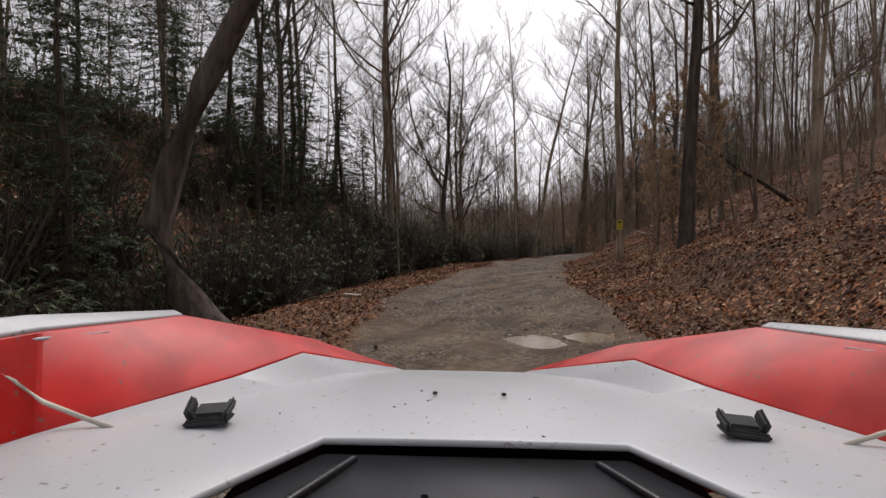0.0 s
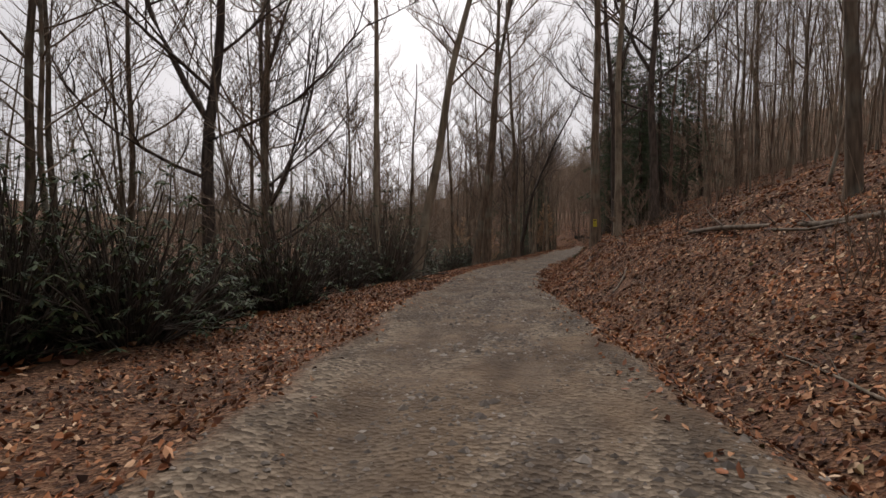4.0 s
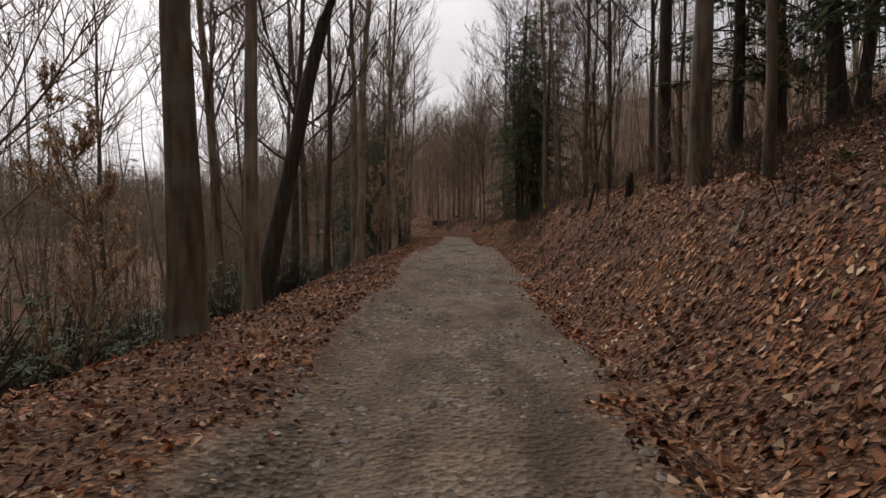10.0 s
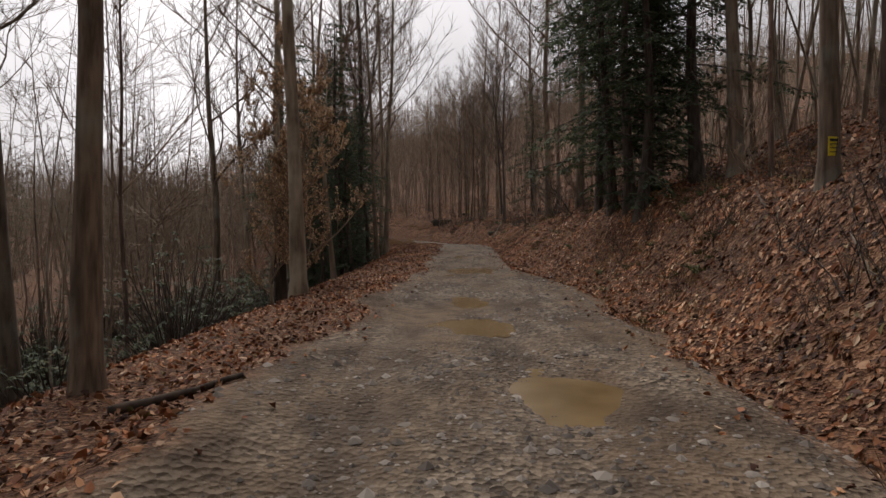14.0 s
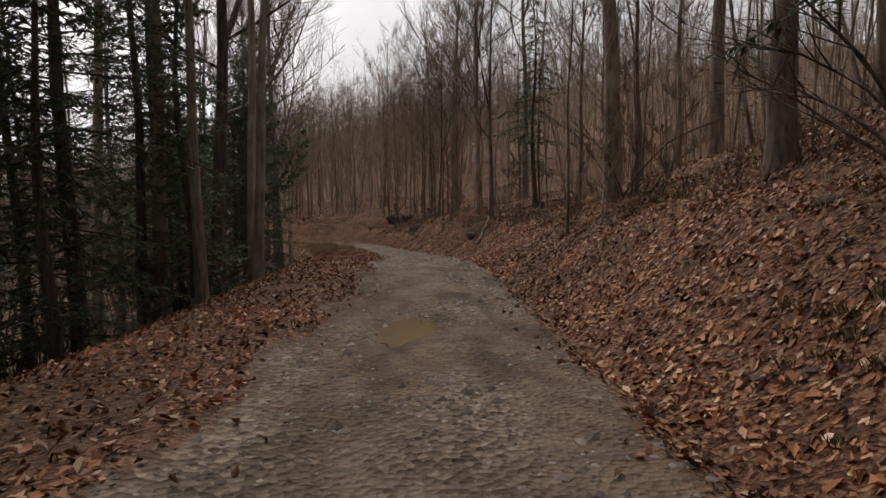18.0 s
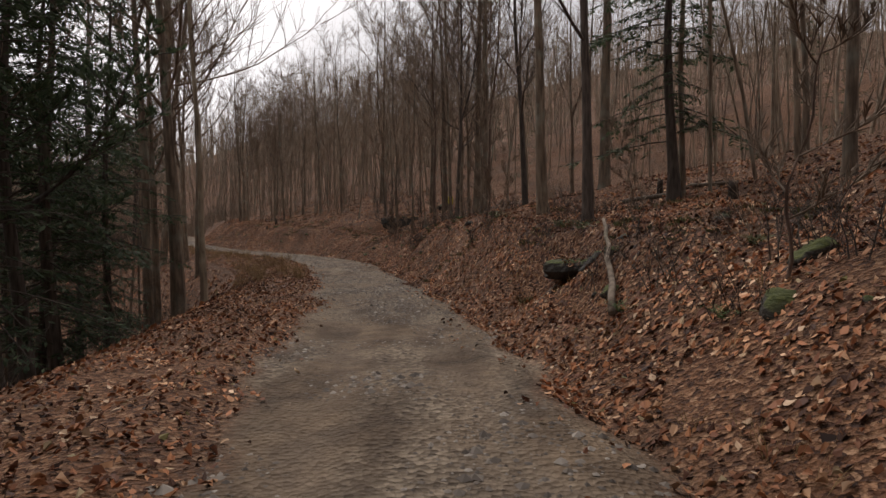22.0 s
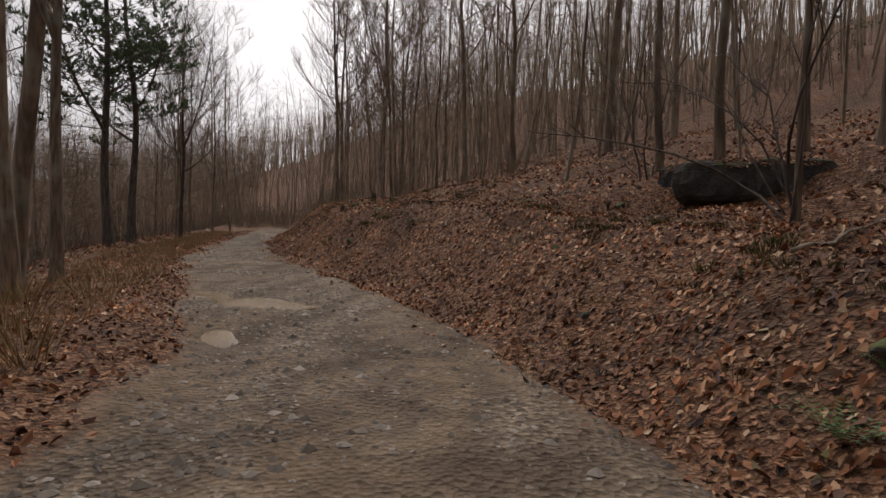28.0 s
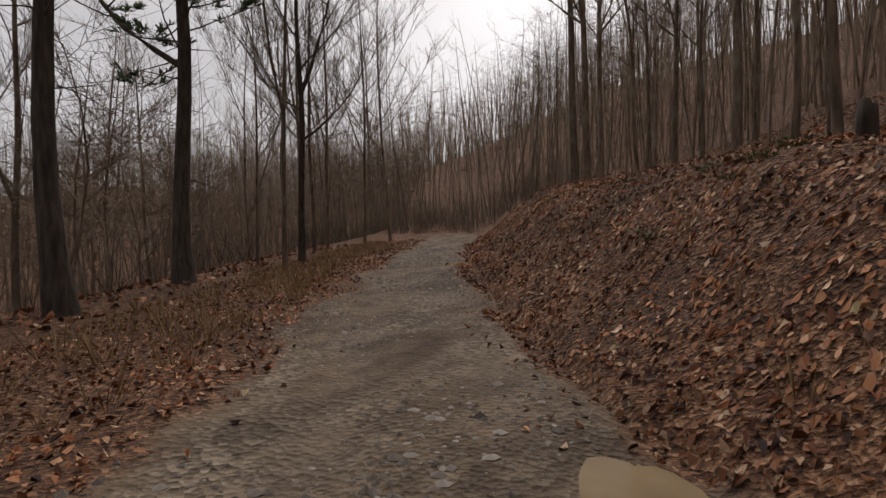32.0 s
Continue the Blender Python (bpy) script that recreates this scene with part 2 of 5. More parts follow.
# height of the cut bank 4.7 m beside the centre line
BANK = np.array([(-60, 0.8), (10, 0.6), (28, 0.4), (45, 1.1), (61, 1.6), (83, 2.0), (95, 2.1), (116, 2.1), (126, 1.9), (144, 1.35), (155, 1.1),
                 (165, 2.0), (171, 2.5), (178, 2.4), (184, 2.0), (188, 1.3), (194, 1.05), (197, 1.4), (201, 2.0), (206, 2.2), (214, 2.1), (230, 2.0), (400, 1.8)])
# edges of the gravel: y, metres to the outer and to the uphill side of the centre line
EDGES = np.array([
    (-60, -2.2, 2.6), (8, -2.2, 2.5), (13, -2.6, 2.8), (20, -2.0, 2.7), (25, -2.4, 2.6), (30, -2.1, 2.4), (35, -2.4, 1.8), (44, -2.5, 1.8), (55, -2.5, 0.9),
    (60, -2.8, 0.9), (66, -2.4, 0.95), (74, -2.1, 1.0), (88, -2.05, 1.0), (95, -2.2, 1.2), (100, -2.3, 1.7), (108, -2.35, 2.2), (117, -2.3, 2.6), (122, -2.0, 2.8),
    (128, -1.95, 1.6), (136, -2.0, 1.1), (141, -1.95, 1.4), (149, -1.7, 1.7), (163, -1.8, 1.7), (170, -2.0, 1.5), (177, -1.95, 1.8), (183, -1.6, 2.3),
    (194, -1.4, 2.4), (199, -2.0, 2.3), (204, -2.2, 1.6), (211, -1.75, 1.35), (218, -1.5, 1.35), (400, -1.6, 1.5)])
YY = np.arange(-400, 900, 0.5)


def smooth_line(y, v, width):
    k = np.exp(-0.5 * (np.arange(-3 * width, 3 * width + 1) / width) ** 2)
    line = np.interp(YY, y, v)
    return np.convolve(np.pad(line, 3 * width, mode="edge"), k / k.sum(), "valid")


XC = smooth_line(TRACK[:, 0], TRACK[:, 1], 8)
ZC = smooth_line(TRACK[:, 0], TRACK[:, 2], 8)
BK = smooth_line(BANK[:, 0], BANK[:, 1], 8)
OUTER = smooth_line(EDGES[:, 0], EDGES[:, 1], 3)
INNER = smooth_line(EDGES[:, 0], EDGES[:, 2], 3)
WHEELS = smooth_line([-60, 0, 60, 90, 120, 140, 150, 400], [-0.6, -0.6, -0.5, -0.35, -0.3, -0.1, 0, 0], 8)
LEAN = np.cos(np.arctan(np.gradient(XC, YY)))
_rng = np.random.RandomState(7)
LATTICE = _rng.rand(64, 64)


def wave(x, y, size):
    """Smooth value noise, -1 to 1, with features of about that many metres."""
    x, y = np.asarray(x, float) / size, np.asarray(y, float) / size
    i, j = np.floor(x).astype(int), np.floor(y).astype(int)
    u, v = x - i, y - j
    u, v = u * u * (3 - 2 * u), v * v * (3 - 2 * v)
    g = lambda a, b: LATTICE[a % 64, b % 64]
    return 2 * ((g(i, j) * (1 - u) + g(i + 1, j) * u) * (1 - v) + (g(i, j + 1) * (1 - u) + g(i + 1, j + 1) * u) * v) - 1


def step(a, b, v):
    w = np.clip((v - a) / (b - a), 0, 1)
    return w * w * (3 - 2 * w)


def across(x, y):
    """Metres beside the track's centre line, to its uphill side."""
    return (x - np.interp(y, YY, XC)) * np.interp(y, YY, LEAN)


def inside(x, y, d):
    """Metres inside the ragged edge of the gravel; negative beyond it."""
    d = d + 0.30 * wave(x, y, 1.7) + 0.16 * wave(x, y, 0.5)
    return np.minimum(d - np.interp(y, YY, OUTER), np.interp(y, YY, INNER) - d)


# pools of rain water on the track: y, metres beside the centre, half length, half width, depth
POOLS = [(9.2, 0.75, 1.0, 0.5, 0.12), (9.6, 1.7, 0.8, 0.4, 0.10), (112.3, 1.0, 1.3, 0.75, 0.13), (119.6, -0.2, 1.5, 0.5, 0.11),
         (115.9, -0.1, 0.8, 0.55, 0.10), (128.3, -0.1, 2.3, 0.95, 0.12), (136.4, -0.6, 1.2, 0.5, 0.10),
         (194.7, -0.05, 0.95, 0.85, 0.12), (191.7, -0.87, 0.8, 0.4, 0.09), (195.6, -1.2, 0.9, 0.45, 0.08), (206.8, 1.12, 1.3, 0.35, 0.09), (204.6, 1.35, 0.9, 0.3, 0.08)]
# y, metres beside the centre, half length, half width, depth
HOLLOWS = [(161.7, 3.7, 1.5, 0.85, 0.75), (158.9, 3.2, 1.0, 0.5, 0.42), (197.4, 8.6, 1.7, 1.9, 0.75), (190.6, 5.6, 0.8, 0.5, 0.4), (197.2, 5.0, 0.5, 0.4, 0.3)]


def height(x, y):
    x, y = np.asarray(x, float), np.asarray(y, float)
    d = across(x, y)
    base, bank = np.interp(y, YY, ZC), np.interp(y, YY, BK)
    # uphill side: verge, cut bank, long slope that flattens towards the ridge
    foot = np.maximum(np.interp(y, YY, INNER) + 0.3, 1.5)
    r = np.maximum(d - foot, 0)
    bench = step(150, 168, y) * (1 - step(203, 220, y))
    steep = step(30, 52, y) * (1 - step(128, 148, y))
    late = step(198, 222, y)
    slope = bank * step(0.0, 2.8 + 0.7 * late, r) + (0.34 - 0.20 * late - 0.13 * bench) * np.maximum(d - 4.6, 0) + (0.12 * bench - 0.12 * (1 - late) * (1 - 1.4 * steep)) * np.maximum(d - 13, 0) + 0.26 * late * np.maximum(d - 12, 0)
    ridge = 36 + 30 * steep + 9 * wave(x, y, 90)
    up = ridge * (1 - np.exp(-slope / ridge)) * 1.08 - 0.10 * np.exp(-((d - foot + 0.05) / 0.32) ** 2)
    up = up + step(3, 8, d) * (0.28 * wave(x, y, 4.5) + 0.5 * wave(x + 40, y, 13)) + step(2.2, 4, d) * (0.15 * wave(x, y, 1.3) + 0.05 * wave(x, y, 0.55))
    up = up + (0.08 + 0.16 * late) * step(0.0, 0.16, d - foot + 0.12 + 0.12 * wave(x, y, 1.1))
    # valley side: leafy verge, drop to the stream, far slope; near the start a knoll rises instead
    a = np.maximum(-d - 3.7 - 3.4 * step(196, 210, y), 0)
    knoll = 1 - step(34, 78, y)
    drop = -(6.2 - 5.2 * knoll) * step(0, 11.0, a)
    far = (0.34 + 0.5 * knoll) * np.maximum(a - (30 - 26 * knoll), 0)
    crest = 15 + 8 * knoll + 9 * wave(x + 17, y, 70)
    down = drop + crest * (1 - np.exp(-far / crest)) + step(0.5, 4, a) * (0.25 * wave(x, y, 3.5) + 0.5 * wave(x, y + 30, 12))
    down = down + 0.10 * np.exp(-((d + 2.3) / 0.5) ** 2) * (1 + wave(x, y, 5)) - 0.03 * step(1.6, 3.4, -d)
    z = base + np.where(d > 0, up, down)
    # worn wheel lines, potholes and small unevenness on the track
    edge = np.minimum(d - np.interp(y, YY, OUTER), np.interp(y, YY, INNER) - d)
    on = step(-0.5, 0.3, edge)
    w = d - np.interp(y, YY, WHEELS)
    ruts = np.exp(-((w + 0.75) / 0.3) ** 2) + np.exp(-((w - 0.75) / 0.3) ** 2)
    z = z - on * (0.035 * ruts + 0.0) + on * (0.022 * wave(x, y, 0.9) + 0.012 * wave(x, y, 0.35) + 0.03 * wave(x, y, 3.1))
    for py, pd, long, wide, deep in POOLS:
        dip = np.exp(-(((y - py) / long) ** 2 + ((d - pd) / wide) ** 2) * 1.2)
        z = z - deep * dip + deep * np.sqrt(dip) * (0.30 * wave(x, y, 0.5) + 0.2 * wave(x + 9, y, 0.23))
    # hollows washed out below the rock ledges
    for py, pd, long, wide, deep in HOLLOWS:
        z = z - deep * np.exp(-((((y - py) / long) ** 2 + ((d - pd) / wide) ** 2) ** 2))
    # the high ridge that closes the valley ahead
    crown = np.clip(46 + 0.22 * (x + 14), 14, 85) + 5 * wave(x, y, 60) + 2 * wave(x, y, 22)
    far = step(255, 430, y)
    return z * (1 - far) + np.maximum(crown, z) * far


def on_ground(x, y):
    return float(height(x, y))


def spot(y, d):
    """The place d metres beside the track at y."""
    return float(np.interp(y, YY, XC) + d / np.interp(y, YY, LEAN)), y


# ---- mesh helpers ----
def mesh(name, verts, faces, material, smooth=True):
    me = bpy.data.meshes.new(name)
    me.from_pydata([tuple(v) for v in verts], [], faces)
    if smooth:
        me.polygons.foreach_set("use_smooth", np.ones(len(me.polygons), bool))
    me.materials.append(material)
    me.update()
    return me


def sheet(name, verts, quads, material, smooth=False):
    """A large mesh of quads from arrays."""
    me = bpy.data.meshes.new(name)
    n, f = len(verts), len(quads)
    k = quads.shape[1]
    me.vertices.add(n)
    me.vertices.foreach_set("co", np.ascontiguousarray(verts, np.float32).ravel())
    me.loops.add(f * k)
    me.loops.foreach_set("vertex_index", np.ascontiguousarray(quads, np.int32).ravel())
    me.polygons.add(f)
    me.polygons.foreach_set("loop_start", np.arange(0, f * k, k, dtype=np.int32))
    me.polygons.foreach_set("use_smooth", np.full(f, smooth))
    me.materials.append(material)
    me.update(calc_edges=True)
    return me


def part(name, me, parent, label=""):
    ob = new(name, me)
    ob.parent = parent
    return tagged(ob, label)


class Soup:
    """Vertices and faces of one mesh in the making."""

    def __init__(self):
        self.v, self.f, self.extra = [], [], []

    def tube(self, pts, radii, sides=6, cap=False):
        base = len(self.v)
        n = len(pts)
        for i in range(n):
            a, b = pts[max(i - 1, 0)], pts[min(i + 1, n - 1)]
            t = (b - a).normalized()
            u = t.orthogonal().normalized() if abs(t.z) < 0.95 else Vector((1, 0, 0)).cross(t).normalized()
            w = t.cross(u)
            for k in range(sides):
                q = 2 * math.pi * k / sides
                self.v.append(pts[i] + (u * math.cos(q) + w * math.sin(q)) * radii[i])
        for i in range(n - 1):
            for k in range(sides):
                a, b = base + i * sides + k, base + i * sides + (k + 1) % sides
                self.f.append((a, b, b + sides, a + sides))
        if cap:
            self.f.append(tuple(base + k for k in reversed(range(sides))))
            self.f.append(tuple(base + (n - 1) * sides + k for k in range(sides)))

    def blade(self, at, way, side, long, wide, fold=0.25):
        """A leaf: four triangles folded along the midrib."""
        b = len(self.v)
        n = way.cross(side).normalized()
        self.v += [at, at + way * long * 0.5 + side * wide * 0.5 + n * wide * fold, at + way * long - n * long * 0.08,
                   at + way * long * 0.5 - side * wide * 0.5 + n * wide * fold, at + way * long * 0.5]
        self.f += [(b, b + 1, b + 4), (b + 1, b + 2, b + 4), (b + 2, b + 3, b + 4), (b + 3, b, b + 4)]

    def kite(self, at, way, side, long, wide):
        b = len(self.v)
        self.v += [at, at + way * long * 0.45 + side * wide * 0.5, at + way * long, at + way * long * 0.45 - side * wide * 0.5]
        self.f.append((b, b + 1, b + 2, b + 3))

    def mesh(self, name, material, smooth=True):
        return mesh(name, self.v, self.f, material, smooth)

# ---- ground: one sheet from the track to the far hills ----
def build_ground():
    u = np.concatenate([np.arange(0, 3.2, 0.13), np.arange(3.2, 8, 0.3), np.arange(8, 16, 0.6), 16 * 1.1 ** np.arange(0, 42)])
    u = np.concatenate([-u[:0:-1], u])
    y = np.concatenate([-90 - 14 * 1.25 ** np.arange(12, 0, -1), np.arange(-90, -4, 2.0), np.arange(-4, 232, 0.28), np.arange(232, 340, 2.0), 340 + 6 * 1.16 ** np.arange(0, 28)])
    cx = np.interp(y, YY, XC)
    U, Y = np.meshgrid(u, y)
    X = cx[:, None] + U / np.interp(y, YY, LEAN)[:, None]
    Z = height(X, Y)
    v = np.stack([X, Y, Z], -1).reshape(-1, 3)
    nu, ny = len(u), len(y)
    i = (np.arange(ny - 1)[:, None] * nu + np.arange(nu - 1)[None]).ravel()
    me = sheet("ground", v, np.stack([i, i + 1, i + nu + 1, i + nu], 1), FOREST_FLOOR, True)
    track = step(-0.15, 0.25, inside(X, Y, across(X, Y))) * (1 - step(240, 247, Y))
    me.attributes.new("gravel", "FLOAT", "POINT").data.foreach_set("value", track.astype(np.float32).ravel())
    d = across(X, Y) + 0.12 * wave(X, Y, 2.3) - np.interp(Y, YY, WHEELS)
    lines = np.exp(-((d + 0.75) / 0.34) ** 2) + np.exp(-((d - 0.75) / 0.34) ** 2)
    me.attributes.new("rut", "FLOAT", "POINT").data.foreach_set("value", lines.astype(np.float32).ravel())
    return tagged(new("ground", me), "leaf-covered forest floor cut by a muddy gravel track", "ground", kind="structure")


ground = build_ground()

# ---- trees ----
def limb_path(rng, start, way, long, n, wander, rise):
    pts, p, w = [start.copy()], start.copy(), way.normalized()
    for _ in range(n):
        w = (w + Vector((rng.uniform(-1, 1), rng.uniform(-1, 1), rng.uniform(-0.6, 0.6))) * wander + Vector((0, 0, rise))).normalized()
        p = p + w * (long / n)
        pts.append(p.copy())
    return pts


def along(pts, s):
    k = min(int(s * (len(pts) - 1)), len(pts) - 2)
    f = s * (len(pts) - 1) - k
    return pts[k].lerp(pts[k + 1], f), (pts[k + 1] - pts[k]).normalized()


def bare_tree(seed, tall, thick, first=0.32, lean=(0, 0), limbs=13, fork=False, curve=0.42, bend=(0, 0), leaves=0, course=None):
    """A leafless hardwood: meshes of its trunk and of its crown of limbs and twigs."""
    rng = random.Random(seed)
    trunk, crown, tan = Soup(), Soup(), Soup()
    n = 16
    ph = rng.uniform(0, 6)
    axis = []
    for i in range(n + 1):
        s = i / n
        axis.append(Vector(((float(np.interp(s * tall, *zip(*course))) if course else 0) + lean[0] * s * tall + bend[0] * math.sin(s * math.pi) + curve * math.sin(s * 5 + ph) * s + 0.05 * math.sin(s * 19 + ph), lean[1] * s * tall + bend[1] * math.sin(s * math.pi) + curve * math.cos(s * 4 + ph) * s, -0.5 + s * (tall + 0.5))))
    radii = [thick * (1.0 - 0.86 * (i / n) ** 1.05) * (1 + 0.75 * math.exp(-i * 1.5)) for i in range(n + 1)]
    fine = [axis[0], axis[0].lerp(axis[1], 0.35), axis[0].lerp(axis[1], 0.6)] + axis[1:]
    trunk.tube(fine, [thick * 1.75, thick * 1.4, thick * 1.15] + radii[1:], 10)
    starts = []
    for k in range(limbs):
        s = first + (0.97 - first) * (k + rng.random()) / limbs
        p, t = along(axis, s)
        starts.append((p, s, k))
    if fork:
        p, t = along(axis, fork)
        a = rng.uniform(0, 6.3)
        pts = limb_path(rng, p, Vector((math.cos(a) * 0.45, math.sin(a) * 0.45, 1)), tall * (1 - fork) * 0.9, 9, 0.10, 0.08)
        rr = thick * (1 - 0.86 * fork) * 0.72
        second = Soup()
        second.tube(pts, [rr * (1 - 0.85 * i / 9) for i in range(10)], 7)
        trunk.extra.append(second)
        for k in range(6):
            q, _ = along(pts, 0.25 + 0.7 * k / 6)
            starts.append((q, fork + (1 - fork) * (0.25 + 0.7 * k / 6), k))
    for p, s, k in starts:
        a = k * 2.4 + rng.uniform(-0.7, 0.7)
        up = rng.uniform(0.2, 1.1)
        long = tall * (0.13 + 0.22 * (1 - s)) * rng.uniform(0.7, 1.35)
        r0 = thick * (1 - 0.86 * s) * rng.uniform(0.26, 0.48)
        pts = limb_path(rng, p, Vector((math.cos(a), math.sin(a), up)), long, 6, 0.20, 0.10)
        crown.tube(pts, [r0 * (1 - 0.85 * i / 6) + 0.006 for i in range(7)], 5)
        for j in range(8):
            q, w = along(pts, 0.15 + 0.83 * (j + rng.random()) / 8)
            side = Vector((rng.uniform(-1, 1), rng.uniform(-1, 1), rng.uniform(-0.1, 0.9)))
            l2 = long * rng.uniform(0.25, 0.5) * (1.15 - 0.5 * j / 8)
            sub = limb_path(rng, q, w * 0.8 + side, l2, 4, 0.22, 0.10)
            r1 = r0 * 0.36
            crown.tube(sub, [r1 * (1 - 0.75 * i / 4) + 0.005 for i in range(5)], 3)
            for _ in range(7):
                q2, w2 = along(sub, rng.uniform(0.15, 1.0))
                side = Vector((rng.uniform(-1, 1), rng.uniform(-1, 1), rng.uniform(-0.2, 0.9)))
                tw = limb_path(rng, q2, w2 + side * 0.9, l2 * rng.uniform(0.35, 0.75), 1, 0.25, 0.06)
                crown.tube(tw, [0.010, 0.004], 3)
                for _ in range(leaves):
                    q3, w3 = along(tw, rng.random())
                    sd = Vector((rng.uniform(-1, 1), rng.uniform(-1, 1), rng.uniform(-0.3, 0.3))).normalized()
                    tan.blade(q3, (sd + Vector((0, 0, -0.8))).normalized(), sd.orthogonal().normalized(), rng.uniform(0.08, 0.14), rng.uniform(0.04, 0.06))
    return trunk, crown, tan


def conifer(seed, tall, thick, low=0.12, spread=0.2, boughs=90, droop=0.35, fine=9, pine=False):
    """A hemlock or pine: trunk, boughs at uneven heights, branchlets and small needle sprays."""
    rng = random.Random(seed)
    trunk, wood, green = Soup(), Soup(), Soup()
    axis = [Vector((0.14 * math.sin(i * 0.7 + seed), 0.14 * math.cos(i * 0.6 + seed), -0.4 + (tall + 0.4) * i / 12)) for i in range(13)]
    trunk.tube(axis, [thick * (1 + 0.6 * math.exp(-i * 2)) * (1 - (0.75 if pine else 0.93) * i / 12) + 0.01 for i in range(13)], 10)
    up = Vector((0, 0, 1))
    stems = [(axis, low, 1.0, boughs)]
    if pine:
        for h, a in ((0.38, 0.2), (0.50, 2.9), (0.60, 4.6)):
            p, _ = along(axis, h)
            arm = limb_path(rng, p, Vector((math.cos(a), math.sin(a), 0.55)), tall * (0.95 - h) * 0.75, 7, 0.10, 0.14)
            limb = Soup()
            limb.tube(arm, [thick * 0.42 * (1 - 0.12 * i) for i in range(8)], 7)
            trunk.extra.append(limb)
            stems.append((arm, 0.35, 0.75, boughs // 3))
        for _ in range(9):
            p, _ = along(axis, rng.uniform(0.12, 0.42))
            a = rng.uniform(0, 6.3)
            wood.tube(limb_path(rng, p, Vector((math.cos(a), math.sin(a), rng.uniform(-0.3, 0.2))), rng.uniform(0.5, 2.2), 4, 0.2, -0.05), [0.022, 0.017, 0.012, 0.008, 0.004], 4)
    for stem, start, share, number in stems:
        for k in range(number):
            s = start + (0.985 - start) * ((k + rng.random()) / number) ** 0.9
            p, _ = along(stem, s)
            a = k * 2.4 + rng.uniform(-0.9, 0.9)
            long = tall * spread * share * (1.1 - s) ** (0.45 if pine else 0.75) * rng.uniform(0.4, 1.25)
            pts = limb_path(rng, p, Vector((math.cos(a), math.sin(a), rng.uniform(-0.1, 0.5) - 0.35 * droop)), long, 5, 0.15, -droop * rng.uniform(0.02, 0.24) + (0.06 if pine else 0))
            wood.tube(pts, [0.032 * (1 - s * 0.6) * (1 - 0.8 * i / 5) + 0.004 for i in range(6)], 3)
            n = max(4, int(fine * (0.45 + 0.8 * long / (tall * spread))))
            for i in range(n):
                f = (0.45 if pine else 0.12) + (0.55 if pine else 0.88) * (i + rng.random()) / n
                q, w = along(pts, min(f, 1.0))
                sd = w.cross(up).normalized() * (1 if i % 2 else -1)
                way = w * rng.uniform(0.3, 1.0) + sd * rng.uniform(0.5, 1.0) + up * (rng.uniform(0.0, 0.7) if pine else rng.uniform(-0.45, 0.15))
                l2 = max(long * rng.uniform(0.16, 0.36) * (1.15 - 0.7 * i / n), 0.2)
                tip = limb_path(rng, q, way, l2, 2, 0.15, 0.05 if pine else -droop * 0.16)
                wood.tube(tip, [0.008, 0.006, 0.003], 3)
                for j in range(min(max(4, int(l2 / 0.065)), 9)):
                    q2, w2 = along(tip, (0.4 + 0.6 * rng.random()) if pine else rng.random())
                    for sg in (1, -1):
                        if pine:
                            way2 = (w2 + Vector((rng.uniform(-1, 1), rng.uniform(-1, 1), rng.uniform(-0.3, 1)))).normalized()
                        else:
                            way2 = (w2 * rng.uniform(0.4, 1.0) + w2.cross(up).normalized() * sg + up * rng.uniform(-0.5, 0.15)).normalized()
                        lon = rng.uniform(0.15, 0.30)
                        green.kite(q2, way2, way2.cross(Vector((rng.uniform(-0.6, 0.6), rng.uniform(-0.6, 0.6), 1))).normalized(), lon, lon * rng.uniform(0.17, 0.34))
    return trunk, wood, green


def thing(name, label, category, group=""):
    return tagged(new(name), label, category, group)


BARKS = {"grey": BARK_GREY, "pale": BARK_PALE, "dark": BARK_DARK, "red": BARK_RED}
KINDS = {}


def tree_kind(key, build, bark_key, label, name="bare_tree", category="tree", group="bare hardwood trees beside the track"):
    trunk, crown, tan = build
    root = thing(name, label, category, group)
    part("trunk", trunk.mesh("trunk", BARKS[bark_key]), root)
    for arm in trunk.extra:
        part("fork", arm.mesh("fork", BARKS[bark_key]), root)
    part("crown", crown.mesh("crown", BARK_TWIG if bark_key != "dark" else BARK_DARK), root, "bare limbs and fine twigs")
    if tan.v:
        part("leaves", tan.mesh("leaves", NEEDLES if name == "conifer" else TAN_LEAVES, False), root, "dark green needle sprays" if name == "conifer" else "dry tan leaves still hanging on")
    KINDS[key] = [root, 0]


def plant(key, x, y, size=1.0, turn=0.0, lean=(0, 0), wide=None):
    root, used = KINDS[key]
    m = pose(x, y, on_ground(x, y), lean[1], lean[0], turn)
    w = wide or size
    root.scale = (w, w, size)
    if used == 0:
        root.matrix_basis = m @ Matrix.Diagonal((w, w, size, 1))
        ob = root
    else:
        ob = copy_thing(root, m)
    KINDS[key][1] += 1
    return ob


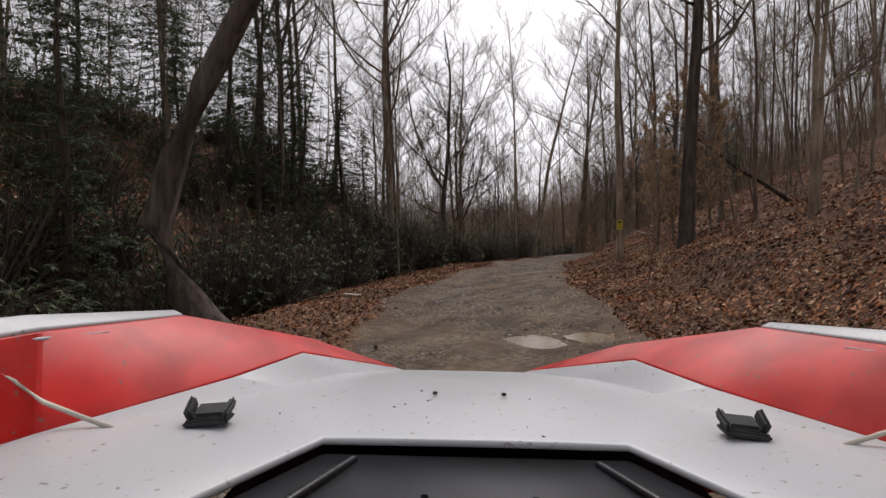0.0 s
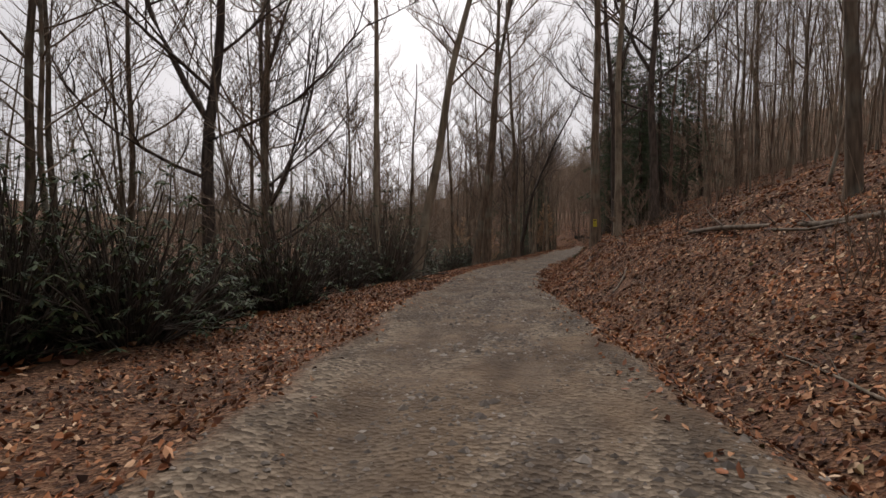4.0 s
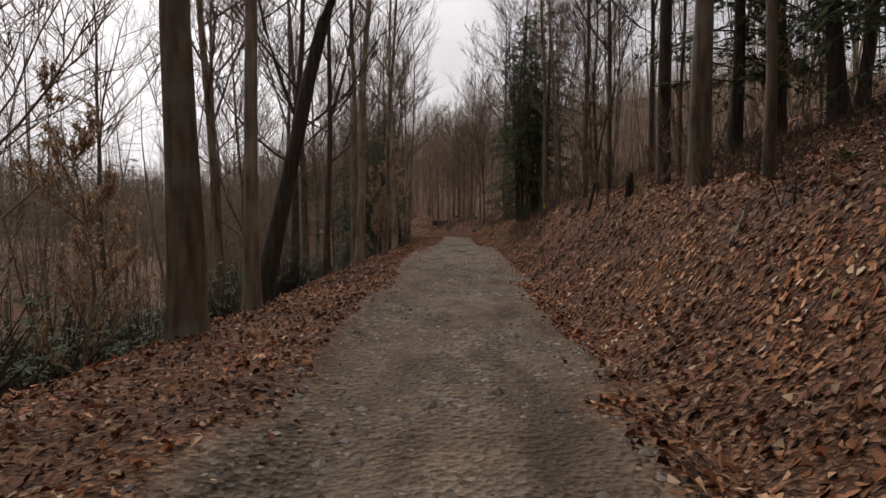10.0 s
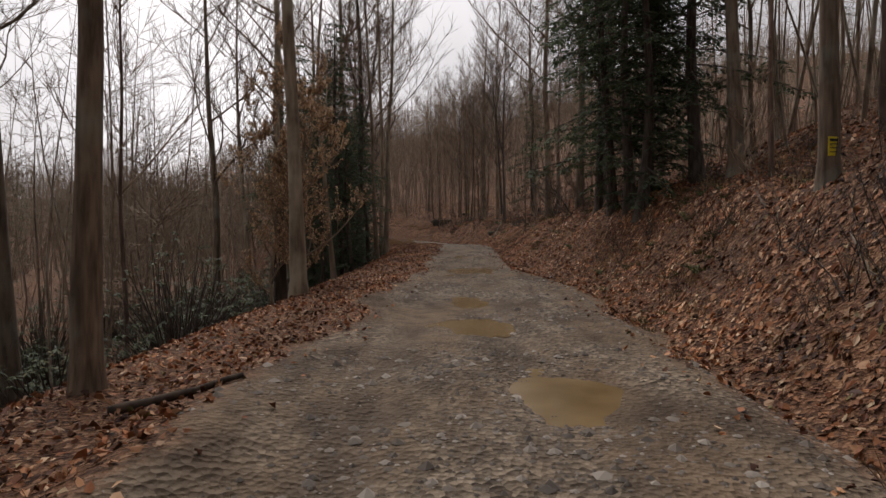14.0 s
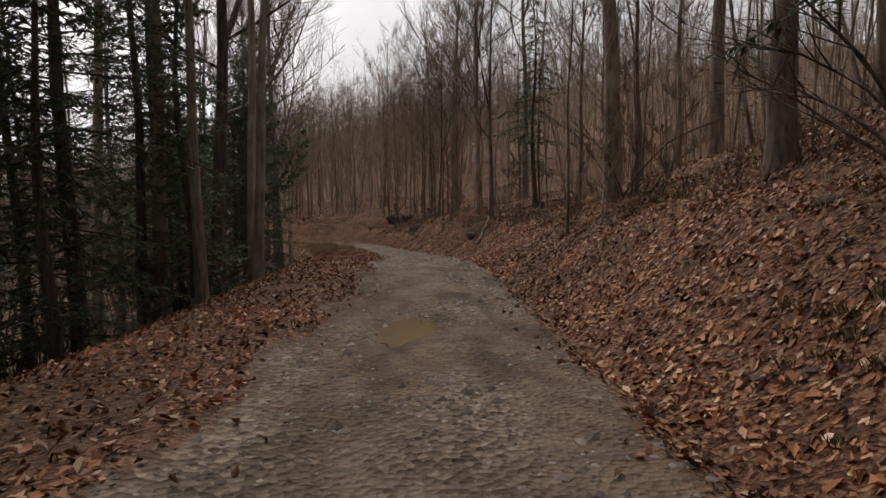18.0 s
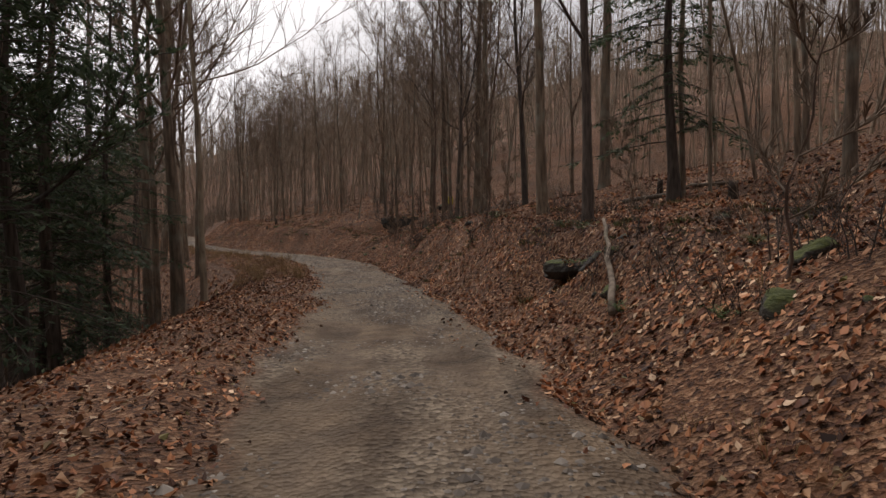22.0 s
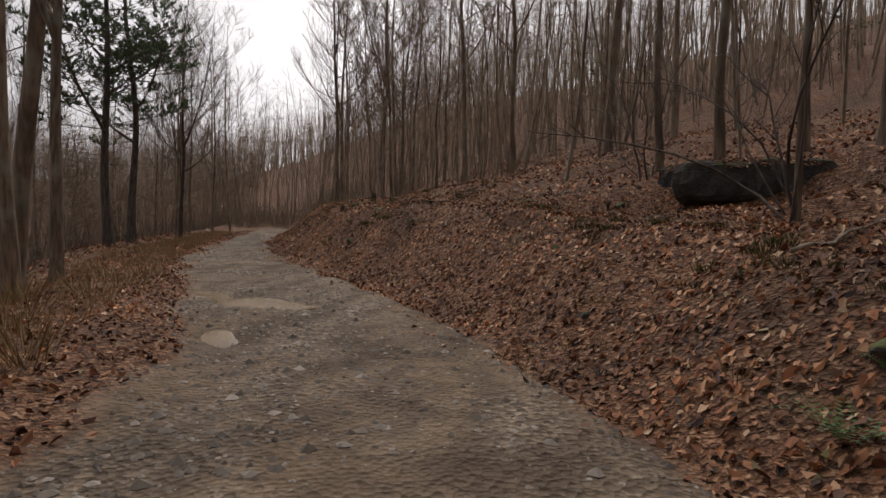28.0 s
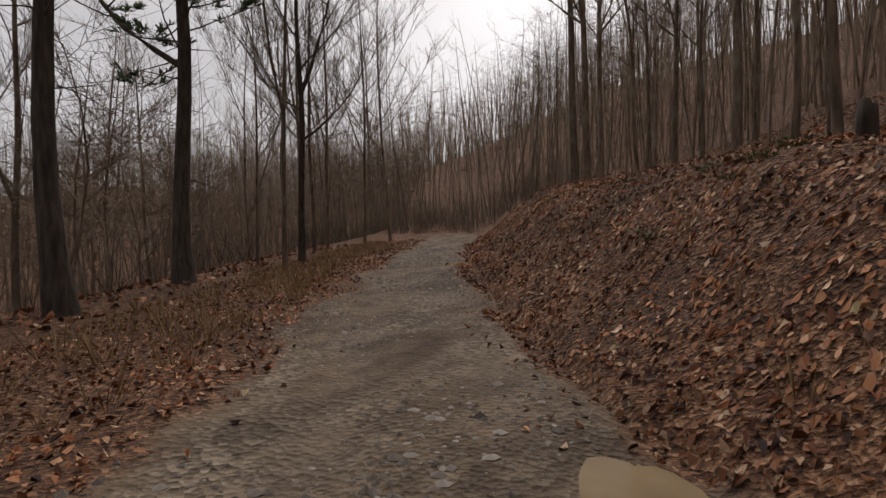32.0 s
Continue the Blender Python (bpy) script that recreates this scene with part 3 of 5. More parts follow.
tree_kind("tall_a", bare_tree(1, 24, 0.20, 0.36, limbs=13), "grey", "tall bare hardwood with grey furrowed bark")
tree_kind("tall_e", bare_tree(21, 23, 0.20, 0.33, limbs=14, curve=0.35, fork=0.55), "grey", "tall bare hardwood with grey furrowed bark")
tree_kind("tall_b", bare_tree(2, 22, 0.20, 0.30, limbs=12, fork=0.33), "grey", "tall forked bare hardwood with grey bark")
tree_kind("tall_c", bare_tree(3, 25, 0.20, 0.42, limbs=12, curve=0.45), "pale", "tall bare hardwood with pale smooth bark")
tree_kind("tall_d", bare_tree(4, 21, 0.20, 0.28, limbs=14, fork=0.38, curve=0.5), "dark", "dark bare hardwood with crooked limbs")
tree_kind("lean_a", bare_tree(5, 17, 0.20, 0.38, lean=(0.36, 0), limbs=12, bend=(-0.9, 0)), "dark", "dark bare tree leaning out over the track")
tree_kind("lean_b", bare_tree(15, 16, 0.20, 0.5, limbs=10, curve=0.1, course=[(0, 0), (0.6, -0.45), (1.5, -1.15), (2.3, -1.1), (3.3, -0.75), (5.8, 0.3), (9, 1.4), (16, 2.6)]), "dark", "dark crooked tree bowing over the verge")
tree_kind("leanr_a", bare_tree(16, 22, 0.20, 0.36, lean=(0.14, 0), limbs=13, fork=0.6), "grey", "tall grey-barked tree leaning towards the track")
tree_kind("leanr_c", bare_tree(17, 22, 0.20, 0.34, lean=(0.16, 0), limbs=12), "pale", "pale-barked tree leaning towards the track")
tree_kind("thin_a", bare_tree(6, 15, 0.08, 0.24, limbs=13, curve=0.35), "grey", "slender bare young tree", group="young trees in the wood")
tree_kind("thin_b", bare_tree(7, 12, 0.08, 0.25, limbs=9, curve=0.5), "pale", "slender pale young tree", group="young trees in the wood")
tree_kind("thin_c", bare_tree(8, 17, 0.08, 0.30, limbs=12, curve=0.3), "red", "slender bare reddish-brown young tree", group="young trees in the wood")
tree_kind("thin_d", bare_tree(18, 9, 0.08, 0.4, lean=(-0.28, 0.1), limbs=7, curve=0.4), "dark", "thin dark sapling leaning off the bank", group="young trees in the wood")
tree_kind("sapling", bare_tree(19, 3.2, 0.022, 0.22, limbs=8, curve=0.25), "red", "thin bare sapling growing out of the bank", name="sapling", group="saplings on the bank")
tree_kind("sapling_b", bare_tree(20, 2.4, 0.018, 0.15, limbs=7, curve=0.3, lean=(0.2, 0)), "grey", "thin bare sapling growing out of the bank", name="sapling", group="saplings on the bank")
tree_kind("beech", bare_tree(9, 6.2, 0.07, 0.14, limbs=14, leaves=5), "pale", "young beech still holding dry tan leaves", name="beech_tree", group="young beeches with dry leaves")
tree_kind("hemlock", conifer(11, 16, 0.20, 0.14, 0.23, 95, 0.45, 10), "dark", "dark green hemlock with drooping boughs", name="conifer", group="evergreens")
tree_kind("hemlock_b", conifer(12, 11, 0.20, 0.05, 0.22, 90, 0.35, 10), "dark", "dense dark green hemlock reaching low to the ground", name="conifer", group="evergreens")
tree_kind("pine", conifer(13, 15, 0.20, 0.38, 0.24, 60, 0.05, 10, True), "dark", "tall pine with bare reddish trunk and high open crown", name="conifer", group="evergreens")

# placed trees: y along the valley, metres beside the track, trunk radius
STANDS = [
    ("tall_a", [(17.7, -14.4, 0.33), (30.7, -15, 0.21), (35.3, -10.2, 0.3), (36.4, 8.6, 0.18), (46.6, -21.9, 0.3), (58.4, -21.5, 0.25), (61.0, 3.5, 0.25), (76.9, -4.8, 0.38),
                (82.9, 4.2, 0.14), (83.3, -9.3, 0.2), (84.4, -19.6, 0.24), (89.2, -4.8, 0.31), (94.3, -17.1, 0.34), (93.2, 4.9, 0.24), (105.2, 5.2, 0.11), (107.7, -11.1, 0.3),
                (112.6, -4.0, 0.14), (119.3, -10, 0.3), (115.5, 5.2, 0.13), (122.9, 7.1, 0.2), (125.4, -15.9, 0.21), (137.8, 5.6, 0.24), (140.5, -14.7, 0.27), (142.5, -5.7, 0.14)]),
    ("tall_e", [(229.3, 6.2, 0.14), (238.0, 16.0, 0.15), (246.0, 13.0, 0.18), (216.5, 11.5, 0.15), (210.5, 14.5, 0.17), (213.0, 18.5, 0.15), (38.1, -11.4, 0.36), (48.9, 11.3, 0.33), (61.1, -14.5, 0.34), (91.4, -19.8, 0.27), (102.5, 20, 0.33), (115.7, -10.6, 0.22), (121.1, -16.3, 0.3), (136.9, 9.5, 0.14),
                (145.3, 5.3, 0.25), (145.9, -8, 0.26), (160.8, 9.6, 0.13), (175.4, -7.7, 0.3), (177.1, -7.8, 0.35), (178.6, 12.5, 0.3), (180.5, -9.8, 0.28), (182.5, -9.5, 0.25),
                (185.2, 9.0, 0.24), (187.0, -12.8, 0.25), (187.1, 7.8, 0.12), (189.2, -6.5, 0.19), (192.0, 11.5, 0.3), (196.0, -5.6, 0.2), (197.5, 12.4, 0.21)]),
    ("tall_b", [(228.5, 6.6, 0.15), (227.6, 6.9, 0.12), (236.2, 11.9, 0.16), (221.4, 8.4, 0.13), (219.1, -4.6, 0.08), (224.0, -5.5, 0.09), (229.0, -6.0, 0.10), (234.0, -5.2, 0.09), (45.3, 7.5, 0.16), (78.2, -26.7, 0.29), (118.5, -13.7, 0.2), (169.7, 6.0, 0.2), (215.0, -13.8, 0.17),
                (198.1, -5.1, 0.18), (198.4, 11.9, 0.18), (210.1, -13, 0.21), (227.5, -21.7, 0.2), (256.3, -10, 0.2)]),
    ("tall_c", [(92.2, -4.8, 0.14), (27.5, 4.8, 0.16), (56.1, -6.3, 0.17), (60.8, 4.6, 0.2), (106.4, -4.5, 0.19), (107.0, -4.9, 0.16), (121.8, -4.5, 0.21), (134.3, -8.9, 0.24), (141.7, -11, 0.27), (146.2, -14.4, 0.22),
                (147.4, -5.5, 0.18), (148.2, -5.9, 0.17), (148.0, -10.9, 0.23), (177.4, -6.8, 0.16)]),
    ("tall_d", [(164.5, 5.5, 0.21), (26.0, -13.7, 0.24), (24.7, 6.9, 0.32), (30.1, -17.9, 0.25), (53.1, -12.9, 0.4), (63.0, 4.6, 0.19), (64.4, -16.1, 0.34), (72.2, -20.8, 0.32), (72.5, 7.5, 0.36), (87.4, -21.9, 0.25), (95.7, 4.9, 0.17),
                (103.9, -6.8, 0.2), (104.8, 7.9, 0.12), (107.3, -6.2, 0.17), (128.9, 4.6, 0.16), (150.9, -7.8, 0.34), (182.4, 10.2, 0.18), (185.6, 7.6, 0.14), (222.2, -5, 0.15)]),
    ("thin_a", [(224.2, 8.9, 0.1), (218.3, 8.5, 0.11), (223.6, 10.8, 0.12), (215.5, 7.6, 0.09), (208.2, 10.0, 0.11), (226.0, 13.0, 0.12), (231.0, 9.0, 0.1), (221.0, -6.5, 0.06), (226.5, -7.5, 0.07), (231.5, -7.0, 0.06), (47.7, -15.7, 0.16), (70.7, 3.4, 0.03), (75.3, -14.8, 0.14), (79.0, 13.6, 0.15), (87.0, -7.4, 0.13), (89.4, -9.2, 0.12), (89.4, 4.5, 0.1), (94.3, -11.7, 0.13), (101.4, 5.1, 0.11), (131.0, 11.3, 0.12),
                (134.2, 6.1, 0.07), (143.8, 3.5, 0.04), (150.7, 9.9, 0.12), (168.9, 14.6, 0.12), (170.6, 16.2, 0.14), (190.2, 8.6, 0.08), (191.5, 10.3, 0.13), (193.8, 11.9, 0.14), (194.1, 7.1, 0.05), (199.7, 10.1, 0.14),
                (200.3, 12.2, 0.09), (201.8, 10.4, 0.12), (227.7, -6.3, 0.12), (235.9, -3.9, 0.12), (178.1, 6.4, 0.08), (185.3, 5.0, 0.07)]),
    ("thin_b", [(16.6, 7.8, 0.07), (17.3, 8.2, 0.09), (78.2, 11.4, 0.12), (127.1, -4.9, 0.1), (23.5, -5.2, 0.04), (33.0, -6.2, 0.04)]),
    ("thin_c", [(41.2, 14.9, 0.16), (78.1, 8.8, 0.14), (79.3, 3.6, 0.1), (96.6, 5.4, 0.07), (97.4, 6.0, 0.06), (119.7, 6.5, 0.06), (120.1, 9.4, 0.14), (145.0, 5.9, 0.07), (166.0, 15.3, 0.12), (188.1, 7.2, 0.1), (190.0, 11.2, 0.12),
                ]),
    ("thin_d", [(99.5, 3.8, 0.07), (103.0, 5.2, 0.06)]),
    ("lean_a", [(93.3, -5.0, 0.22)]), ("lean_b", [(7.9, -4.5, 0.34)]), ("leanr_a", [(76.1, -5.6, 0.3), (198.6, -6.7, 0.32)]), ("leanr_c", [(56.3, -4.6, 0.26)]),
    ("beech", [(25.4, 6.0, 0.09), (27.6, 7.0, 0.08), (92.5, -8.5, 0.08), (86.0, -9.5, 0.08), (123.6, -4.9, 0.09), (125.6, -5.4, 0.08), (26.9, 8.3, 0.07), (124.5, -6.2, 0.07), (30.0, 6.6, 0.05), (99.0, 9.5, 0.06)]),
    ("hemlock", [(18.3, -21.6, 0.3), (6.5, -13.5, 0.22), (25.0, -22.0, 0.22), (124.4, 6.6, 0.2), (127.6, 6.2, 0.2), (98.0, 12.0, 0.2), (88.0, 10.5, 0.2), (81.0, 8.6, 0.2), (78.5, 4.9, 0.2), (84.9, 5.3, 0.26), (126.6, 4.5, 0.17), (125.1, 4.7, 0.17), (133.6, 5.95, 0.22), (95.5, 9.5, 0.24), (97.5, 7.6, 0.2), (101.0, 11.0, 0.22), (91.0, 12.5, 0.22), (142.3, -9.6, 0.16), (140.6, -7.6, 0.2), (145.6, -8.2, 0.2), (137.5, -9.4, 0.2), (150.0, -9.5, 0.2), (156.3, -13.6, 0.2), (161.6, -12.3, 0.22),
                 (162.0, -8.5, 0.2), (166.3, 8.7, 0.17), (167.2, -9.8, 0.25), (168.4, -10.9, 0.22), (173.3, -10.3, 0.2), (176.0, -12, 0.2), (28.0, -19, 0.2), (9.0, -16.5, 0.2), (22.0, -12.5, 0.15)]),
    ("hemlock_b", [(24.0, -11.0, 0.18), (27.5, -13.5, 0.18), (31.0, -12.0, 0.15), (123.9, 4.9, 0.17), (7.5, -8.8, 0.13), (4.5, -12.0, 0.14), (126.0, 5.6, 0.16), (79.8, 6.8, 0.15), (86.5, 7.4, 0.15), (92.0, 8.8, 0.14), (138.2, -6.6, 0.13), (144.2, -6.5, 0.15), (139.5, -8.9, 0.13), (73.8, 6.4, 0.16), (76.4, 4.6, 0.1), (135.5, -7.4, 0.12), (147.0, -8.4, 0.14), (20.0, -16.0, 0.13), (44.0, -17.0, 0.14)]),
    ("pine", [(164.2, -9.1, 0.19), (210.5, -6.6, 0.25), (215.4, -6.4, 0.27), (171.0, -13.0, 0.2), (180.0, -14.5, 0.2)]),
]
AWAY = {"lean_a": 8, "lean_b": 27, "leanr_a": 8, "leanr_c": 10}
pick = random.Random(5)
TAKEN = []
for key, places in STANDS:
    for y, d, girth in places:
        wide = girth / (0.08 if key[:4] in ("thin", "beec") else 0.20)
        tall = min(max(0.55 + 0.45 * wide, 0.7), 1.25) * pick.uniform(0.92, 1.08)
        x, _ = spot(y, d)
        turn = AWAY[key] + pick.uniform(-4, 4) if key in AWAY else pick.uniform(0, 360)
        plant(key, x, y, tall, turn, (pick.uniform(-2, 2), pick.uniform(-2, 2)), 0.2 * tall + 0.72 * wide)
        TAKEN.append((y, d))

# the wood between them
def clear(y, d, gap):
    return all((y - b) ** 2 + (d - c) ** 2 > gap * gap for b, c in TAKEN)


fill = ["thin_a", "thin_c", "thin_a", "thin_c", "thin_a", "thin_c", "tall_a", "tall_e", "tall_b", "thin_b"]
count = 0
while count < 92:
    y = pick.uniform(8, 262)
    right = pick.random() < 0.62
    d = 8.5 + 34 * pick.random() ** 1.2 if right else -pick.uniform(7.5, 34)
    if not clear(y, d, 1.5):
        continue
    key = pick.choice(fill)
    s = pick.uniform(0.75, 1.1)
    x, _ = spot(y, d)
    plant(key, x, y, s, pick.uniform(0, 360), (pick.uniform(-3, 3), pick.uniform(-3, 3)), s * pick.uniform(0.7, 1.15))
    TAKEN.append((y, d))
    count += 1


for _ in range(48):
    y, d = pick.uniform(8, 192), pick.uniform(3.6, 9)
    x, _u = spot(y, d)
    plant(pick.choice(("sapling", "sapling_b")), x, y, pick.uniform(0.6, 1.4), pick.uniform(0, 360), (pick.uniform(-8, 8), pick.uniform(-8, 8)))

# ---- far woods and undergrowth: too many to count ----
def slim_tree(seed, tall, thick, limbs, tips):
    """A light tree for the far slopes."""
    rng = random.Random(seed)
    s = Soup()
    ph = rng.uniform(0, 6)
    axis = [Vector((0.45 * math.sin(i * 0.9 + ph), 0.45 * math.cos(i * 0.8 + ph), -0.6 + (tall + 0.6) * i / 5)) for i in range(6)]
    s.tube(axis, [thick * (1 - 0.17 * i) for i in range(6)], 4)
    for k in range(limbs):
        h = rng.uniform(0.30, 1.0) ** 0.8
        p, _ = along(axis, h)
        a = k * 2.4 + rng.uniform(-0.6, 0.6)
        pts = limb_path(rng, p, Vector((math.cos(a), math.sin(a), rng.uniform(-0.05, 0.85))), tall * 0.27 * (1.2 - h) * rng.uniform(0.5, 1.4) + 0.6, 2, 0.42, 0.08)
        s.tube(pts, [thick * 0.24, thick * 0.15, 0.008], 3)
        for _ in range(tips):
            q, w = along(pts, rng.uniform(0.3, 1))
            tw = limb_path(rng, q, w * 0.6 + Vector((rng.uniform(-1, 1), rng.uniform(-1, 1), rng.uniform(-0.5, 0.7))), rng.uniform(0.6, 1.8), 1, 0.2, 0.05)
            s.tube(tw, [0.011, 0.004], 3)
    return s


def brush(seed, stems, tall, shoots=4):
    """A tangle of bare shoots."""
    rng = random.Random(seed)
    s = Soup()
    for _ in range(stems):
        a = rng.uniform(0, 6.3)
        r = rng.uniform(0, 0.5)
        p = Vector((math.cos(a) * r, math.sin(a) * r, -0.1))
        pts = limb_path(rng, p, Vector((rng.uniform(-0.5, 0.5), rng.uniform(-0.5, 0.5), 1)), tall * rng.uniform(0.5, 1.1), 3, 0.25, 0.0)
        s.tube(pts, [0.014, 0.011, 0.008, 0.004], 3)
        for _ in range(shoots):
            q, w = along(pts, rng.uniform(0.3, 1))
            s.tube([q, q + (w + Vector((rng.uniform(-1, 1), rng.uniform(-1, 1), rng.uniform(-0.2, 0.6)))).normalized() * rng.uniform(0.2, 0.6)], [0.006, 0.003], 3)
    return s


def scatter(name, soups, places, material, label, category, smooth=True):
    """Many copies of light meshes joined into one object. places: x, y, size, turn."""
    vs, fs, base = [], [], 0
    raw = []
    for s in soups:
        v = np.array([tuple(p) for p in s.v], np.float32)
        f = np.array([q if len(q) == 4 else (*q, q[-1]) for q in s.f], np.int32)
        raw.append((v, f))
    x, y, size, turn = np.array(places).T
    z = height(x, y)
    slant = np.random.RandomState(len(x)).normal(0, 0.075, (len(x), 2))
    for i in range(len(x)):
        v, f = raw[i % len(raw)]
        c, sn = math.cos(turn[i]) * size[i], math.sin(turn[i]) * size[i]
        w = np.stack([v[:, 0] * c - v[:, 1] * sn + x[i], v[:, 0] * sn + v[:, 1] * c + y[i], v[:, 2] * size[i] + z[i]], 1)
        w[:, 0] += v[:, 2] * size[i] * slant[i, 0]
        w[:, 1] += v[:, 2] * size[i] * slant[i, 1]
        vs.append(w)
        fs.append(f + base)
        base += len(v)
    me = sheet(name, np.concatenate(vs), np.concatenate(fs), material, smooth)
    return tagged(new(name, me), label, category, kind="stuff")


def woods(n, ylo, yhi, dlo, dhi, seed, power=1.0, low=0.7, high=1.1):
    r = np.random.RandomState(seed)
    out = []
    y = r.uniform(ylo, yhi, n)
    d = dlo + (dhi - dlo) * r.rand(n) ** power
    x = np.interp(y, YY, XC) + d / np.interp(y, YY, LEAN)
    return list(zip(x, y, r.uniform(low, high, n), r.uniform(0, 6.3, n)))


FAR_TREES = [slim_tree(30 + i, 15 + 1.2 * i, 0.08 + 0.015 * (i % 4), 9, 3) for i in range(7)]
MID_TREES = [slim_tree(40 + i, 13 + 1.5 * i, 0.055 + 0.018 * (i % 3), 12, 5) for i in range(7)]
scatter("mid_woods", MID_TREES, woods(400, 12, 262, 8.5, 38, 13, 1.0, 0.6, 1.1) + woods(170, 55, 150, 9.5, 40, 39, 1.0, 0.6, 1.15) + woods(210, 30, 270, -9, -34, 14, 1.0, 0.6, 1.15) + woods(120, 208, 290, 9.5, 40, 15, 1.0, 0.6, 1.15) + woods(110, 240, 330, -45, -5, 37, 1.0, 0.5, 0.95) + woods(60, 250, 330, 5, 20, 38, 1.0, 0.6, 1.0), BARK_GREY, "slender bare trees standing between the larger ones", "trees")
scatter("far_woods", FAR_TREES, woods(760, 20, 330, 20, 84, 3, 1.2) + woods(300, 212, 350, 14, 75, 31, 1.1), HAZED_BARK, "bare grey woods covering the uphill slope", "trees")
scatter("ridge_woods", FAR_TREES, woods(240, -40, 480, 82, 190, 4), HAZED_BARK, "bare woods along the high ridge", "trees")
scatter("valley_woods", FAR_TREES, woods(2200, -30, 400, -20, -120, 5, 1.15, 0.55, 1.0) + woods(600, 200, 380, -16, -110, 35, 1.1, 0.55, 1.05), HAZED_BARK, "bare woods on the far side of the valley", "trees")
scatter("valley_head_woods", FAR_TREES, woods(560, 255, 470, -60, 50, 6), HAZED_BARK, "bare woods at the head of the valley", "trees")
rr = np.random.RandomState(61)
RIDGE_TREES = [slim_tree(260 + i, 14 + 1.3 * i, 0.11 + 0.02 * (i % 3), 6, 1) for i in range(6)]
scatter("far_ridge_woods", RIDGE_TREES, [(rr.uniform(-190, 170), 262 + 175 * rr.rand() ** 0.8, rr.uniform(0.7, 1.1), rr.uniform(0, 6.3)) for _ in range(3000)], HAZED_BARK, "bare grey-brown woods covering the ridge beyond the valley", "trees")
RIDGE_BRUSH = [brush(280 + i, 6, 4.5, 3) for i in range(4)]
scatter("far_ridge_brush", RIDGE_BRUSH, [(rr.uniform(-150, 130), 258 + 140 * rr.rand(), rr.uniform(0.8, 1.5), rr.uniform(0, 6.3)) for _ in range(1100)], BARK_TWIG, "bare undergrowth on the ridge beyond the valley", "brush")
TWIGGY = [slim_tree(240 + i, 6.5 + 0.9 * i, 0.06 + 0.008 * i, 24, 7) for i in range(5)]
scatter("valley_saplings", TWIGGY, woods(110, 18, 215, -9.5, -38, 33, 1.0, 0.6, 1.2) + woods(115, 212, 310, -7.5, -50, 34, 1.1, 0.7, 1.3), BARK_TWIG, "small twiggy bare trees below the track", "trees")
BRUSH = [brush(50 + i, 7, 1.6 + 0.35 * i) for i in range(5)]
scatter("valley_brush", BRUSH, woods(800, 6, 262, -6.4, -24, 7, 1.1, 0.35, 1.0), BARK_DARK, "tangled bare brush on the slope below the track", "brush")
THICKET = [brush(150 + i, 9, 3.0 + 0.5 * i, 3) for i in range(4)]
scatter("valley_thicket", THICKET, woods(1700, -10, 360, -11, -85, 17, 1.2, 0.5, 1.25) + woods(500, 205, 340, -9, -80, 36, 1.1, 0.5, 1.2), BARK_GREY, "dense bare thicket filling the valley floor and far slope", "brush")
scatter("slope_thicket", THICKET, woods(1000, 20, 330, 11, 60, 18, 1.0, 0.3, 0.8) + woods(260, 205, 300, 8, 50, 19, 1.0, 0.4, 0.9), HAZED_BARK, "thin bare undergrowth on the wooded slope", "brush")
scatter("bend_woods", MID_TREES, woods(60, 243, 262, -14, 10, 71, 1.0, 0.5, 0.9), BARK_GREY, "slender bare trees closing the view where the track bends away", "trees")
scatter("bend_thicket", THICKET, woods(420, 243, 264, -18, 10, 72, 1.0, 0.4, 1.1), BARK_GREY, "bare brush where the track bends away", "brush")
scatter("bank_brush", BRUSH, woods(340, 6, 190, 4.6, 26, 8, 1.0, 0.3, 0.9) + woods(70, 190, 262, 8.5, 26, 78, 1.0, 0.3, 0.9), BARK_TWIG, "scattered bare shoots on the leafy bank", "brush")
HEMLOCK_FAR = [conifer(60 + i, 13, 0.16, 0.06, 0.22, 44, 0.35, 5)[2] for i in range(2)]
scatter("far_evergreens", HEMLOCK_FAR, woods(90, 0, 260, -22, -75, 9, 1.0, 0.6, 1.2) + woods(40, 60, 240, 22, 60, 10, 1.0, 0.5, 1.0) + woods(40, 0, 40, -14, -40, 11, 1.0, 0.7, 1.2), NEEDLES, "dark evergreens scattered through the bare woods", "trees", False)


# ---- rhododendron thickets ----
def rhododendron(seed, tall, wide, whorls):
    rng = random.Random(seed)
    wood, green = Soup(), Soup()
    for _ in range(whorls):
        a, r = rng.uniform(0, 6.3), wide * rng.random() ** 0.6
        h = tall * (1 - 0.55 * (r / wide) ** 2) * rng.uniform(0.12, 1.0)
        tip = Vector((math.cos(a) * r, math.sin(a) * r, h))
        foot = Vector((math.cos(a) * r * 0.25, math.sin(a) * r * 0.25, -0.1))
        mid = foot.lerp(tip, 0.5) + Vector((rng.uniform(-0.2, 0.2), rng.uniform(-0.2, 0.2), 0.15))
        wood.tube([foot, mid, tip], [0.022, 0.016, 0.008], 3)
        for k in range(9):
            b = k * 0.7 + rng.uniform(-0.2, 0.2)
            way = Vector((math.cos(b), math.sin(b), rng.uniform(-0.75, 0.25))).normalized()
            green.kite(tip, way, way.cross(Vector((0, 0, 1))).normalized(), rng.uniform(0.13, 0.2), rng.uniform(0.04, 0.06))
    return wood, green


